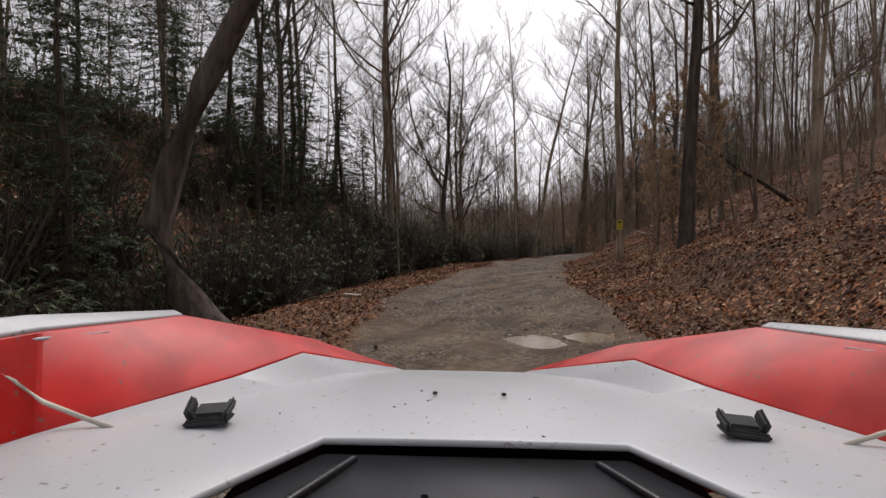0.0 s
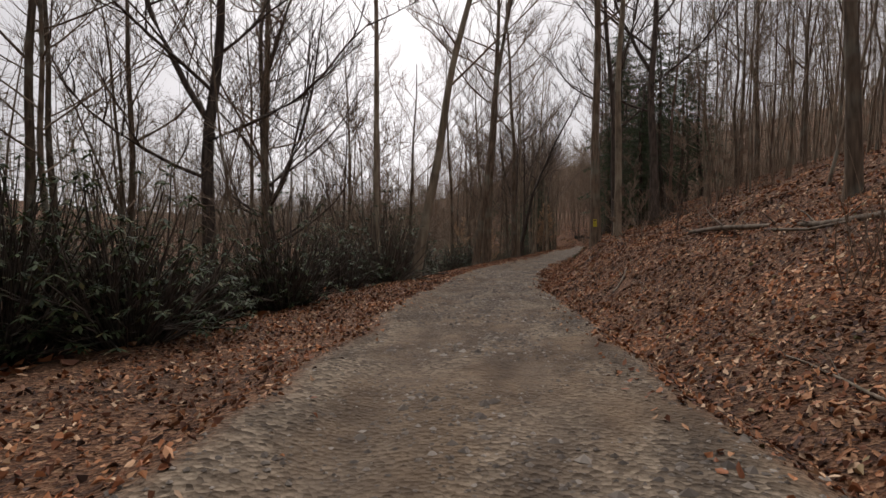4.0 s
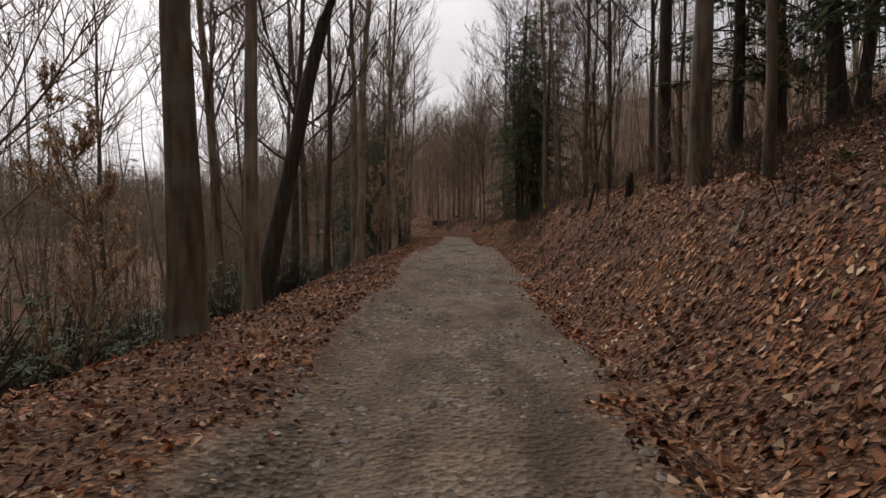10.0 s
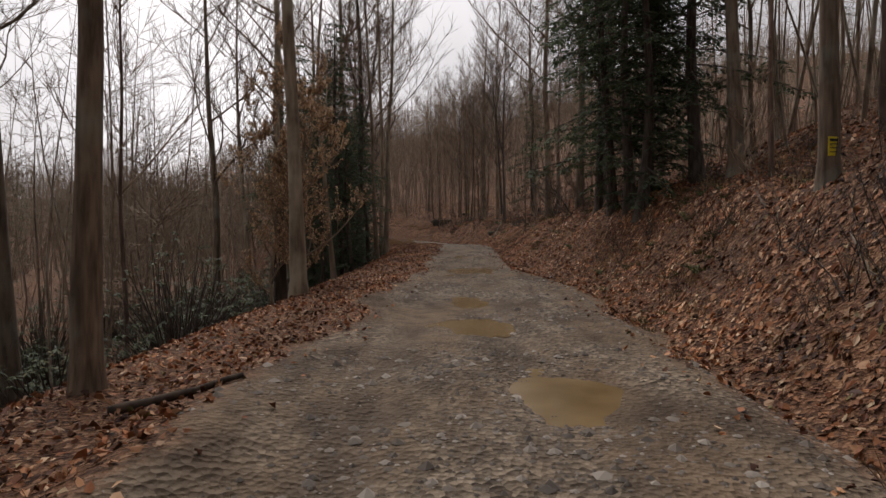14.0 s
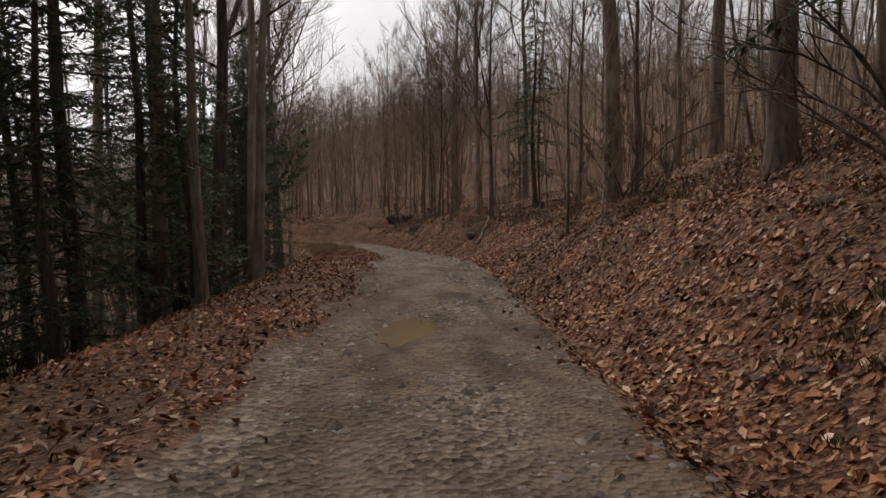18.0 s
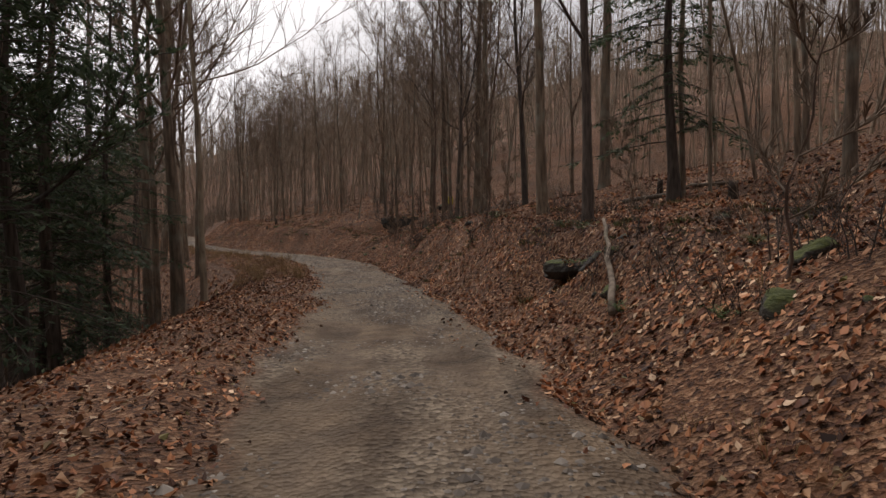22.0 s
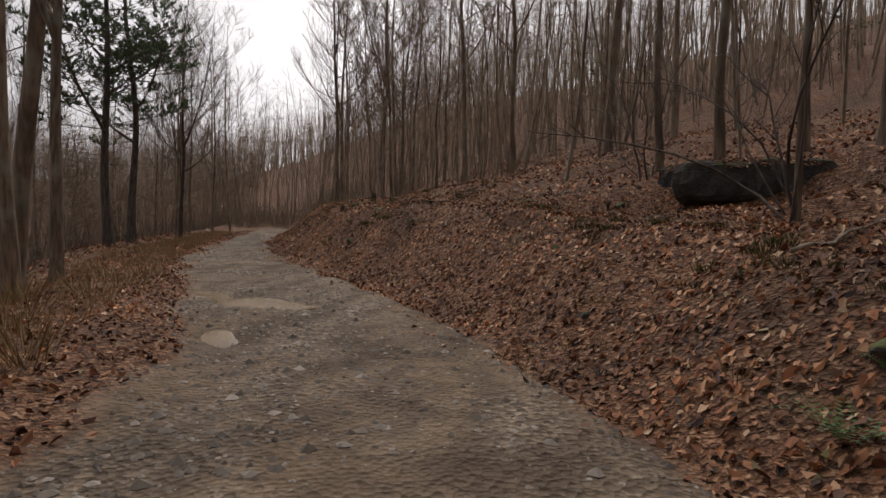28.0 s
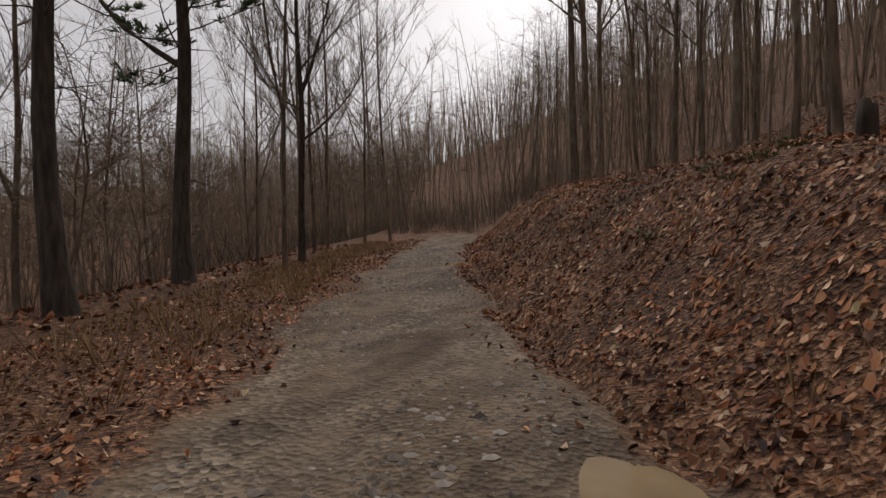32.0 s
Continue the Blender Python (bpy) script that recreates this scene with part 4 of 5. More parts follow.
for i in range(4):
    w, g = rhododendron(70 + i, 2.2 + 0.5 * i, 1.5 + 0.15 * i, 150)
    root = thing("rhododendron", "dense evergreen rhododendron with drooping leathery leaves", "shrub", "rhododendron thicket below the track")
    tagged(part("wood", w.mesh("wood", BARK_DARK), root), kind="stuff")
    tagged(part("foliage", g.mesh("foliage", EVERGREEN, False), root), "drooping dark green leaves", kind="stuff")
    KINDS["rhodo_%d" % i] = [root, 0]
for _ in range(185):
    u = pick.random()
    y, d = (pick.uniform(3, 54), -5.8 - 20 * pick.random() ** 1.4) if u < 0.66 else (pick.uniform(50, 108), -pick.uniform(5.6, 16)) if u < 0.92 else (pick.uniform(118, 150), -pick.uniform(6.5, 13))
    if 5 < y < 11 and d > -6.2:
        d = d - 2.5
    x, _ = spot(y, d)
    plant("rhodo_%d" % pick.randrange(4), x, y, pick.uniform(0.7, 1.25), pick.uniform(0, 360))

for _ in range(92):
    x, y = spot(pick.uniform(70, 160), -pick.uniform(7.5, 24))
    plant("rhodo_%d" % pick.randrange(4), x, y, pick.uniform(0.8, 1.5), pick.uniform(0, 360))
for y, d, size in [(5.5, -7.6, 0.8), (6.6, -9.6, 1.0), (4.2, -7.0, 0.7), (8.6, -10.6, 1.1), (7.4, -8.4, 0.6), (9.8, -9.9, 0.9), (11.2, -10.9, 1.1), (3.2, -9.0, 1.0), (10.5, -6.8, 0.9), (12.0, -6.4, 0.8), (13.6, -7.0, 1.0), (15.2, -6.6, 0.9), (9.0, -7.6, 1.0), (16.8, -7.2, 1.0), (11.4, -8.4, 1.2), (14.4, -9.0, 1.2)]:
    x, _ = spot(y, d)
    plant("rhodo_%d" % pick.randrange(4), x, y, size, pick.uniform(0, 360))

# ---- leaf litter, stones, grass, ferns ----
def leaf_litter(name, n, ylo, yhi, dlo, dhi, seed, lo, hi, label):
    r = np.random.RandomState(seed)
    y = r.uniform(ylo, yhi, n)
    d = r.uniform(dlo, dhi, n)
    x = np.interp(y, YY, XC) + d / np.interp(y, YY, LEAN)
    keep = (wave(x, y, 2.2) + 0.6 * wave(x, y, 0.8) > -1.0) & (inside(x, y, d) < 0.12 * r.rand(n) ** 2 + 0.6 * (r.rand(n) < 0.05))
    x, y, d = x[keep], y[keep], d[keep]
    n = len(x)
    size, turn = r.uniform(lo, hi, n), r.uniform(0, 6.3, n)
    tilt = r.normal(0, 0.34, (n, 2))
    # ragged leaf outline, folded and curled along the midrib
    px = np.array([-0.5, 0.5, -0.22, 0.18, -0.22, 0.18])
    py = np.array([0.0, 0.0, 0.30, 0.26, -0.30, -0.26])
    lx = (px[None] + r.uniform(-0.13, 0.13, (n, 6))) * size[:, None]
    ly = (py[None] + r.uniform(-0.13, 0.13, (n, 6))) * size[:, None]
    curl = r.uniform(-0.6, 1.1, (n, 1)) * size[:, None]
    lz = curl * np.abs(py)[None] * 2 + r.uniform(-0.3, 1.1, (n, 1)) * size[:, None] * px[None] ** 2 + r.uniform(-0.05, 0.05, (n, 6)) * size[:, None]
    c, s = np.cos(turn)[:, None], np.sin(turn)[:, None]
    gx, gy = x[:, None] + lx * c - ly * s, y[:, None] + lx * s + ly * c
    lift = r.uniform(0.004, 0.03, n)
    gz = height(x, y)[:, None] + (height(x + 0.1, y) - height(x - 0.1, y))[:, None] * 5 * (gx - x[:, None]) + (height(x, y + 0.1) - height(x, y - 0.1))[:, None] * 5 * (gy - y[:, None])
    gz = gz + lz + lx * tilt[:, :1] + ly * tilt[:, 1:] + lift[:, None]
    v = np.stack([gx, gy, gz], -1).reshape(-1, 3)
    b = np.arange(n)[:, None] * 6
    f = (b[:, :, None] + np.array([[0, 2, 3, 1], [0, 1, 5, 4]])[None]).reshape(-1, 4)
    return tagged(new(name, sheet(name, v, f, LITTER)), label, "leaves", kind="stuff")


leaf_litter("bank_leaves", 285000, 2, 236, 0.7, 7.5, 21, 0.04, 0.1, "brown fallen leaves lying on the cut bank")
leaf_litter("slope_leaves", 100000, 2, 240, 7.5, 20, 22, 0.08, 0.15, "brown fallen leaves lying up the slope")
leaf_litter("verge_leaves", 110000, 2, 236, -5.4, -1.2, 23, 0.038, 0.095, "orange-brown fallen leaves on the outer verge")
leaf_litter("valley_leaves", 25000, 2, 232, -16, -5.6, 24, 0.12, 0.22, "dull fallen leaves on the slope below the track")


def stones(name, n, ylo, yhi, dlo, dhi, seed, lo, hi, label, sparse=0.0):
    r = np.random.RandomState(seed)
    y, d = r.uniform(ylo, yhi, n), np.clip(r.normal((dlo + dhi) / 2, (dhi - dlo) / 3.2, n), dlo, dhi)
    x = np.interp(y, YY, XC) + d / np.interp(y, YY, LEAN)
    keep = (wave(x, y, 1.4) + 0.5 * wave(x, y, 4) > sparse) & (inside(x, y, d) > -0.1)
    for py, pd, long, wide, deep in POOLS:
        keep &= ((y - py) / long) ** 2 + ((d - pd) / wide) ** 2 > 0.5
    x, y = x[keep], y[keep]
    n = len(x)
    size = lo + (hi - lo) * r.rand(n) ** 3
    base = np.array([(1, 0, 0), (0.3, 0.9, 0.1), (-0.8, 0.5, 0), (-0.7, -0.6, 0.1), (0.4, -0.9, 0), (0.1, 0.1, 0.75), (0, 0, -0.4)])
    tri = np.array([(0, 1, 5), (1, 2, 5), (2, 3, 5), (3, 4, 5), (4, 0, 5)])
    turn = r.uniform(0, 6.3, n)
    c, s = np.cos(turn)[:, None], np.sin(turn)[:, None]
    q = base[None] * (1 + r.uniform(-0.3, 0.3, (n, 7, 3))) * size[:, None, None]
    q[:, :, 2] *= r.uniform(0.5, 1.0, (n, 1))
    gx, gy = x[:, None] + q[:, :, 0] * c - q[:, :, 1] * s, y[:, None] + q[:, :, 0] * s + q[:, :, 1] * c
    gz = height(x, y)[:, None] + q[:, :, 2] + 0.001
    v = np.stack([gx, gy, gz], -1).reshape(-1, 3)
    f = (np.arange(n)[:, None, None] * 7 + tri[None]).reshape(-1, 3)
    return tagged(new(name, sheet(name, v, f, GRAVEL)), label, "stones", kind="stuff")


stones("track_gravel", 95000, 2, 232, -2.7, 2.4, 31, 0.010, 0.034, "grey gravel pressed into the muddy track", -0.35)
stones("loose_stones", 40000, 2, 232, -2.6, 2.4, 32, 0.022, 0.07, "loose grey stones on the track", 0.0)

WATER, wnt, wb = node_material("muddy_water", 0.14)
wtone = texture(wnt, "noise", 1.4, 3)
wnt.links.new(ramp(wnt, wtone.outputs["Fac"], [(0.35, (0.135, 0.088, 0.040)), (0.7, (0.215, 0.148, 0.075))]), wb.inputs["Base Color"])
wb.inputs["Specular IOR Level"].default_value = 0.22
wrip = texture(wnt, "noise", 9.0, 2)
bump(wnt, wb, wrip.outputs["Fac"], 0.06, 0.01)


def puddle(py, pd, long, wide, deep):
    x0, y0 = spot(py, pd)
    turn = math.atan(float(np.interp(py, YY, np.gradient(XC, YY))))
    ring = []
    for k in range(40):
        a = 2 * math.pi * k / 40
        shore = 1.2 + 0.42 * noise.noise(Vector((1.6 * math.cos(a), 1.6 * math.sin(a), py))) + 0.16 * noise.noise(Vector((5 * math.cos(a), 5 * math.sin(a), py)))
        lx, ly = shore * wide * math.cos(a), shore * long * math.sin(a)
        ring.append((x0 + lx * math.cos(turn) + ly * math.sin(turn), y0 - lx * math.sin(turn) + ly * math.cos(turn)))
    level = on_ground(x0, y0) + 0.42 * deep
    verts = [Vector((x0, y0, level))] + [Vector((px, qy, level)) for px, qy in ring] + [Vector((px, qy, level - 0.12)) for px, qy in ring]
    faces = [(0, 1 + k, 1 + (k + 1) % 40) for k in range(40)] + [(1 + k, 41 + k, 41 + (k + 1) % 40, 1 + (k + 1) % 40) for k in range(40)]
    tagged(new("puddle", mesh("puddle", verts, faces, WATER, False)), "shallow muddy brown puddle in the gravel track", "puddle", "puddles on the track")


for pool in POOLS:
    puddle(*pool)


def tuft(seed, n, tall):
    rng = random.Random(seed)
    s = Soup()
    for _ in range(n):
        a, r = rng.uniform(0, 6.3), rng.uniform(0, 0.16)
        p = Vector((math.cos(a) * r, math.sin(a) * r, -0.02))
        way = Vector((math.cos(a) * rng.uniform(0.1, 0.8), math.sin(a) * rng.uniform(0.1, 0.8), 1)).normalized()
        s.blade(p, way, way.orthogonal().normalized(), tall * rng.uniform(0.5, 1.1), 0.012, 0.2)
    return s


GRASS = [tuft(80 + i, 12, 0.4 + 0.1 * i) for i in range(4)]
scatter("dry_grass", GRASS, woods(700, 172, 232, -5.2, -2.2, 41, 1.0, 0.5, 1.3) + woods(260, 85, 172, 2.2, 4.2, 42, 1.0, 0.3, 0.8) + woods(420, 92, 150, 3.5, 11, 43, 1.0, 0.4, 1.0) + woods(160, 186, 232, 2.2, 6, 44, 1.0, 0.3, 0.8), DRY_GRASS, "dry tan grass and weeds along the verge", "grass", False)


def fern(seed):
    rng = random.Random(seed)
    s = Soup()
    for k in range(9):
        a = k * 0.7 + rng.uniform(-0.2, 0.2)
        pts = [Vector((math.cos(a) * r, math.sin(a) * r, 0.22 * math.sin(r * 3.3))) for r in (0.02, 0.2, 0.4, 0.62)]
        for i in range(12):
            q, w = along(pts, i / 12)
            side = w.cross(Vector((0, 0, 1))).normalized()
            for sg in (1, -1):
                s.blade(q, (side * sg + w * 0.35).normalized(), w, 0.13 * (1 - i / 14), 0.028, 0.1)
    return s


for i in range(2):
    root = thing("fern", "green evergreen fern growing on the leafy bank", "fern", "ferns on the bank")
    part("fronds", fern(90 + i).mesh("fronds", FERN, False), root)
    KINDS["fern_%d" % i] = [root, 0]
for y, d in [(144.5, 3.6), (146.2, 4.1), (154.8, 3.4), (156.5, 4.8), (157.0, 3.2), (170.5, 4.6), (171.8, 3.9), (172.6, 5.0), (178.4, 4.4), (180.0, 3.6), (182.2, 4.9), (183.6, 3.9), (207.2, 4.2), (205.3, 3.6), (97.5, 4.8), (101.5, 5.4), (120.5, 5.0), (199.5, 6.2)]:
    x, _ = spot(y, d)
    plant("fern_%d" % pick.randrange(2), x, y, pick.uniform(0.6, 1.1), pick.uniform(0, 360))

for _ in range(70):
    y, d = pick.uniform(84, 215), pick.uniform(3.0, 7.5)
    x, _u = spot(y, d)
    plant("fern_%d" % pick.randrange(2), x, y, pick.uniform(0.4, 0.9), pick.uniform(0, 360))

rm = np.random.RandomState(91)
MOSS_TUFTS = [tuft(380 + i, 34, 0.10 + 0.03 * i) for i in range(3)]
clumps = []
for _ in range(120):
    cy, cd = rm.uniform(60, 218), rm.uniform(2.6, 8.0)
    for _ in range(9):
        ty, td = cy + rm.normal(0, 0.35), cd + rm.normal(0, 0.25)
        clumps.append((*spot(ty, td), rm.uniform(0.6, 1.4), rm.uniform(0, 6.3)))
scatter("moss_clumps", MOSS_TUFTS, clumps, MOSS, "olive green moss and grass in patches on the bank", "moss", False)
LOW_SHRUBS = [brush(350 + i, 9, 0.7 + 0.15 * i, 6) for i in range(4)]
scatter("low_shrubs", LOW_SHRUBS, woods(260, 60, 190, 3.4, 9, 45, 1.0, 0.4, 0.9), BARK_DARK, "low tangled bare shoots growing through the leaf litter", "brush")

# ---- rocks, logs, stumps, signs ----
def rock_material(name, dark, light, moss):
    m, nt, b = node_material(name, 0.9)
    n1, n2 = texture(nt, "noise", 2.2, 8), texture(nt, "noise", 14.0, 5)
    col = mix(nt, 0.5, ramp(nt, n1.outputs["Fac"], [(0.3, dark), (0.7, light)]), ramp(nt, n2.outputs["Fac"], [(0.3, dark), (0.75, light)]))
    geo = nt.nodes.new("ShaderNodeNewGeometry")
    sep = nt.nodes.new("ShaderNodeSeparateXYZ")
    nt.links.new(geo.outputs["Normal"], sep.inputs["Vector"])
    add = nt.nodes.new("ShaderNodeMath")
    add.operation = "MULTIPLY"
    nt.links.new(sep.outputs["Z"], add.inputs[0])
    nt.links.new(n1.outputs["Fac"], add.inputs[1])
    top = ramp(nt, add.outputs["Value"], [(moss, (0, 0, 0)), (moss + 0.12, (1, 1, 1))])
    green = ramp(nt, n2.outputs["Fac"], [(0.3, (0.030, 0.038, 0.012)), (0.7, (0.095, 0.105, 0.030))])
    nt.links.new(mix(nt, top, col, green), b.inputs["Base Color"])
    bump(nt, b, mix(nt, 0.5, n2.outputs["Fac"], texture(nt, "noise", 9.0, 6, (1, 1, 5)).outputs["Fac"]), 0.9, 0.05)
    return m


ROCK = rock_material("grey_shale", (0.014, 0.013, 0.012), (0.085, 0.078, 0.069), 0.36)
MOSSY = rock_material("mossy_rock", (0.022, 0.020, 0.016), (0.085, 0.076, 0.062), 0.16)
DEADWOOD = bark("weathered_wood", (0.085, 0.066, 0.050), (0.230, 0.190, 0.150), (0.10, 0.11, 0.06), 0.62, 7.0)
DARKWOOD = bark("rotten_wood", (0.020, 0.014, 0.010), (0.070, 0.050, 0.036), (0.07, 0.08, 0.03), 0.6, 8.0)


def rocky(bm, half, seed, planes=9, rough=0.13):
    """Cuts a ball into an angular rock with broken faces."""
    rng = random.Random(seed)
    cuts = []
    for _ in range(planes):
        n = Vector((rng.gauss(0, 1), rng.gauss(0, 1), rng.gauss(0, 0.9))).normalized()
        cuts.append((n, rng.uniform(0.5, 0.86)))
    for v in bm.verts:
        p = v.co.normalized()
        q = min([1.0] + [h / p.dot(n) for n, h in cuts if p.dot(n) > 0.3])
        q *= 1 + rough * noise.fractal(p * 2.6 + Vector((seed, 0, 0)), 1.0, 2.0, 4)
        v.co = Vector((p.x * half[0], p.y * half[1], p.z * half[2])) * q


def boulder(y, d, half, turn, seed, mossy=False, label="dark weathered boulder set into the leafy bank", sink=0.66):
    bm = bmesh.new()
    bmesh.ops.create_icosphere(bm, subdivisions=4 if half[0] > 0.3 else 3, radius=1)
    rocky(bm, half, seed)
    me = bpy.data.meshes.new("boulder")
    bm.to_mesh(me)
    bm.free()
    me.shade_smooth()
    me.materials.append(MOSSY if mossy else ROCK)
    x, _ = spot(y, d)
    ob = new("boulder", me)
    ob.matrix_basis = pose(x, y, on_ground(x, y) + half[2] * (1 - 2 * sink), 0, 0, turn)
    return tagged(ob, label, "rock", "rocks on the bank")


def slab(rng, long, deep, thick, seed):
    """A broken plate of bedded rock: ragged outline, rough top, undercut edge."""
    n = 72
    s = Soup()
    outline = []
    for k in range(n):
        a = 2 * math.pi * k / n
        c, sn = math.cos(a), math.sin(a)
        q = (abs(c) ** 3 + abs(sn) ** 3) ** -0.333 * (1 + 0.30 * noise.noise(Vector((c * 2.4, sn * 2.4, seed))) + 0.03 * rng.uniform(-1, 1))
        outline.append((c * q * long, sn * q * deep))
    rings = [(0.62, -0.5), (0.88, -0.42), (0.97, -0.3), (1.0, 0.0), (0.99, 0.28), (0.96, 0.44), (0.88, 0.5), (0.45, 0.56)]
    for w, h in rings:
        for px, qy in outline:
            # broken, stepped faces
            chip = 1 + 0.10 * noise.cell(Vector((px * 2.2, qy * 2.2, seed + 1.7 * h))) + 0.05 * noise.noise(Vector((px * 5, qy * 5, h * 6 + seed)))
            s.v.append(Vector((px * w * chip, qy * w * chip, h * thick + 0.16 * thick * noise.noise(Vector((px * 2, qy * 2, seed + h))))))
    for i in range(len(rings) - 1):
        for k in range(n):
            s.f.append((i * n + k, i * n + (k + 1) % n, (i + 1) * n + (k + 1) % n, (i + 1) * n + k))
    s.f.append(tuple(reversed(range(n))))
    s.f.append(tuple((len(rings) - 1) * n + k for k in range(n)))
    return s


def ledge(y, d, up, half, turn, layers, seed, label):
    """Beds of rock jutting from the bank over a hollow."""
    rng = random.Random(seed)
    root = thing("rock_ledge", label, "rock", "rocks on the bank")
    x, _ = spot(y, d)
    root.matrix_basis = pose(x, y, up, 0, 0, turn)
    z = 0.0
    for k in range(layers):
        thick = half[2] * 2 / layers * rng.uniform(0.75, 1.3)
        s = slab(rng, half[0] * rng.uniform(0.78, 1.0), half[1] * rng.uniform(0.85, 1.05), thick, seed + 3 * k)
        me = s.mesh("slab", ROCK, False)
        me.transform(pose(rng.uniform(-0.15, 0.15) * half[0], rng.uniform(-0.1, 0.2) * half[1], z + thick / 2, rng.uniform(-4, 4), rng.uniform(-3, 3), rng.uniform(-8, 8)))
        part("slab", me, root)
        z += thick * 0.93
    # fallen leaves lying on the top bed
    cap, crest = Soup(), z + 0.13 * thick
    for _ in range(int(1500 * half[0] * half[1])):
        a, q = rng.uniform(0, 6.3), rng.random() ** 0.4
        way = Vector((rng.uniform(-1, 1), rng.uniform(-1, 1), rng.uniform(-0.3, 0.4))).normalized()
        cap.blade(Vector((math.cos(a) * q * half[0] * 1.04, math.sin(a) * q * half[1] * 1.04, crest + rng.uniform(-0.02, 0.06) - 0.16 * max(0, q - 0.8) / 0.2)), way, way.cross(Vector((rng.uniform(-0.4, 0.4), rng.uniform(-0.4, 0.4), 1))).normalized(), rng.uniform(0.06, 0.11), rng.uniform(0.04, 0.06))
    tagged(part("leaf_cover", cap.mesh("leaf_cover", LITTER, False), root, "brown leaves caught on the rock"), kind="stuff")


ledge(199.1, 10.3, 1.6, (1.8, 1.15, 0.58), -14, 1, 1, "long dark sandstone ledge jutting from the leafy slope")
boulder(199.0, 13.2, (1.0, 0.7, 0.4), 40, 2)
ledge(162.1, 4.75, 0.66, (1.4, 0.95, 0.25), 64, 1, 3, "layered dark rock ledge overhanging a hollow in the bank")
ledge(159.2, 4.35, 0.28, (0.85, 0.8, 0.2), 70, 1, 9, "low mossy rock ledge above a wet hollow")
ledge(190.9, 6.5, 0.5, (0.8, 0.7, 0.17), 50, 1, 12, "dark mossy rock shelf set into the bank")
boulder(160.7, 4.2, (0.36, 0.34, 0.32), 20, 4, sink=0.66)
boulder(159.6, 4.3, (0.5, 0.42, 0.4), 70, 5, True, sink=0.9)
boulder(158.2, 3.6, (0.26, 0.2, 0.2), 10, 14, True, "dark wet rock furred with moss", sink=0.72)
boulder(155.1, 4.6, (0.36, 0.3, 0.26), 10, 6, True, "rounded rock capped with yellow-green moss")
boulder(154.4, 3.7, (0.3, 0.26, 0.24), 50, 7, True, "rounded rock capped with yellow-green moss")
boulder(180.6, 4.9, (0.4, 0.32, 0.22), 75, 10, True, sink=0.74)
boulder(186.5, 6.2, (0.5, 0.4, 0.25), 15, 12)
for k in range(46):
    y, d, s = pick.uniform(134, 208), pick.uniform(2.8, 8.0), pick.uniform(0.08, 0.28)
    boulder(y, d, (s, s * pick.uniform(0.6, 0.9), s * pick.uniform(0.45, 0.7)), pick.uniform(0, 180), 20 + k, pick.random() < 0.35, "small dark stone among the fallen leaves", 0.72)


def log(a, b, r, material, label, name="fallen_log", lift=0.7, twigs=0, end_lift=0.0, straight=False):
    """A trunk lying from a to b (y and metres beside the track)."""
    rng = random.Random(int(a[0] * 10))
    xa, xb = spot(*a)[0], spot(*b)[0]
    s = Soup()
    pts = []
    for i in range(9):
        t = i / 8
        x, y = xa + (xb - xa) * t, a[0] + (b[0] - a[0]) * t
        line = on_ground(xa, a[0]) * (1 - t) + on_ground(xb, b[0]) * t
        base = line if straight else max(on_ground(x, y), line - 0.05)
        pts.append(Vector((x + rng.uniform(-0.4, 0.4) * r * 2, y, base + r * lift + end_lift * t + rng.uniform(-0.2, 0.2) * r)))
    s.tube(pts, [r * (1 - 0.45 * i / 8) for i in range(9)], 8, True)
    root = thing(name, label, "log" if r > 0.04 else "branch", "fallen wood")
    centre = pts[4]
    root.location = centre
    me = s.mesh("wood", material)
    me.transform(Matrix.Translation(-centre))
    part("wood", me, root)
    if twigs:
        for _ in range(twigs):
            t2 = Soup()
            q, w = along(pts, rng.uniform(0.3, 1))
            t2.tube(limb_path(rng, q - centre, w + Vector((rng.uniform(-1, 1), rng.uniform(-1, 1), rng.uniform(0, 1))), rng.uniform(0.4, 1.1), 2, 0.2, 0.0), [r * 0.3, r * 0.2, 0.004], 4)
            part("side_branch", t2.mesh("side_branch", material), root)
    return root


log((35.0, 7.0), (48.2, 5.0), 0.09, DEADWOOD, "long fallen trunk lying along the leafy slope", twigs=7)
log((37.5, 7.6), (44.0, 5.4), 0.05, DEADWOOD, "thin fallen trunk lying beside a longer one", twigs=4)
log((160.7, 2.95), (161.7, 3.95), 0.014, DEADWOOD, "thin pale stick propped against the rock ledge", "fallen_branch", lift=1.2, end_lift=0.12)
log((157.0, 3.1), (161.0, 4.5), 0.06, DEADWOOD, "long pale dead pole lying up the bank", lift=1.0, end_lift=0.42, straight=True)
log((111.7, -3.3), (112.4, -2.4), 0.05, DARKWOOD, "short dark log on the leafy verge")
log((57.2, -5.2), (59.6, -3.6), 0.08, DARKWOOD, "dark rotting log on the edge of the verge")
log((170.5, 9.2), (166.0, 13.5), 0.09, DEADWOOD, "fallen trunk lying up the slope", twigs=3)
log((178.5, 7.2), (183.5, 10.4), 0.07, DEADWOOD, "fallen trunk lying up the slope", twigs=3)
log((29.5, 11.8), (31.5, 8.0), 0.10, DARKWOOD, "dead trunk leaning through the young trees", lift=1.0, end_lift=5.0)
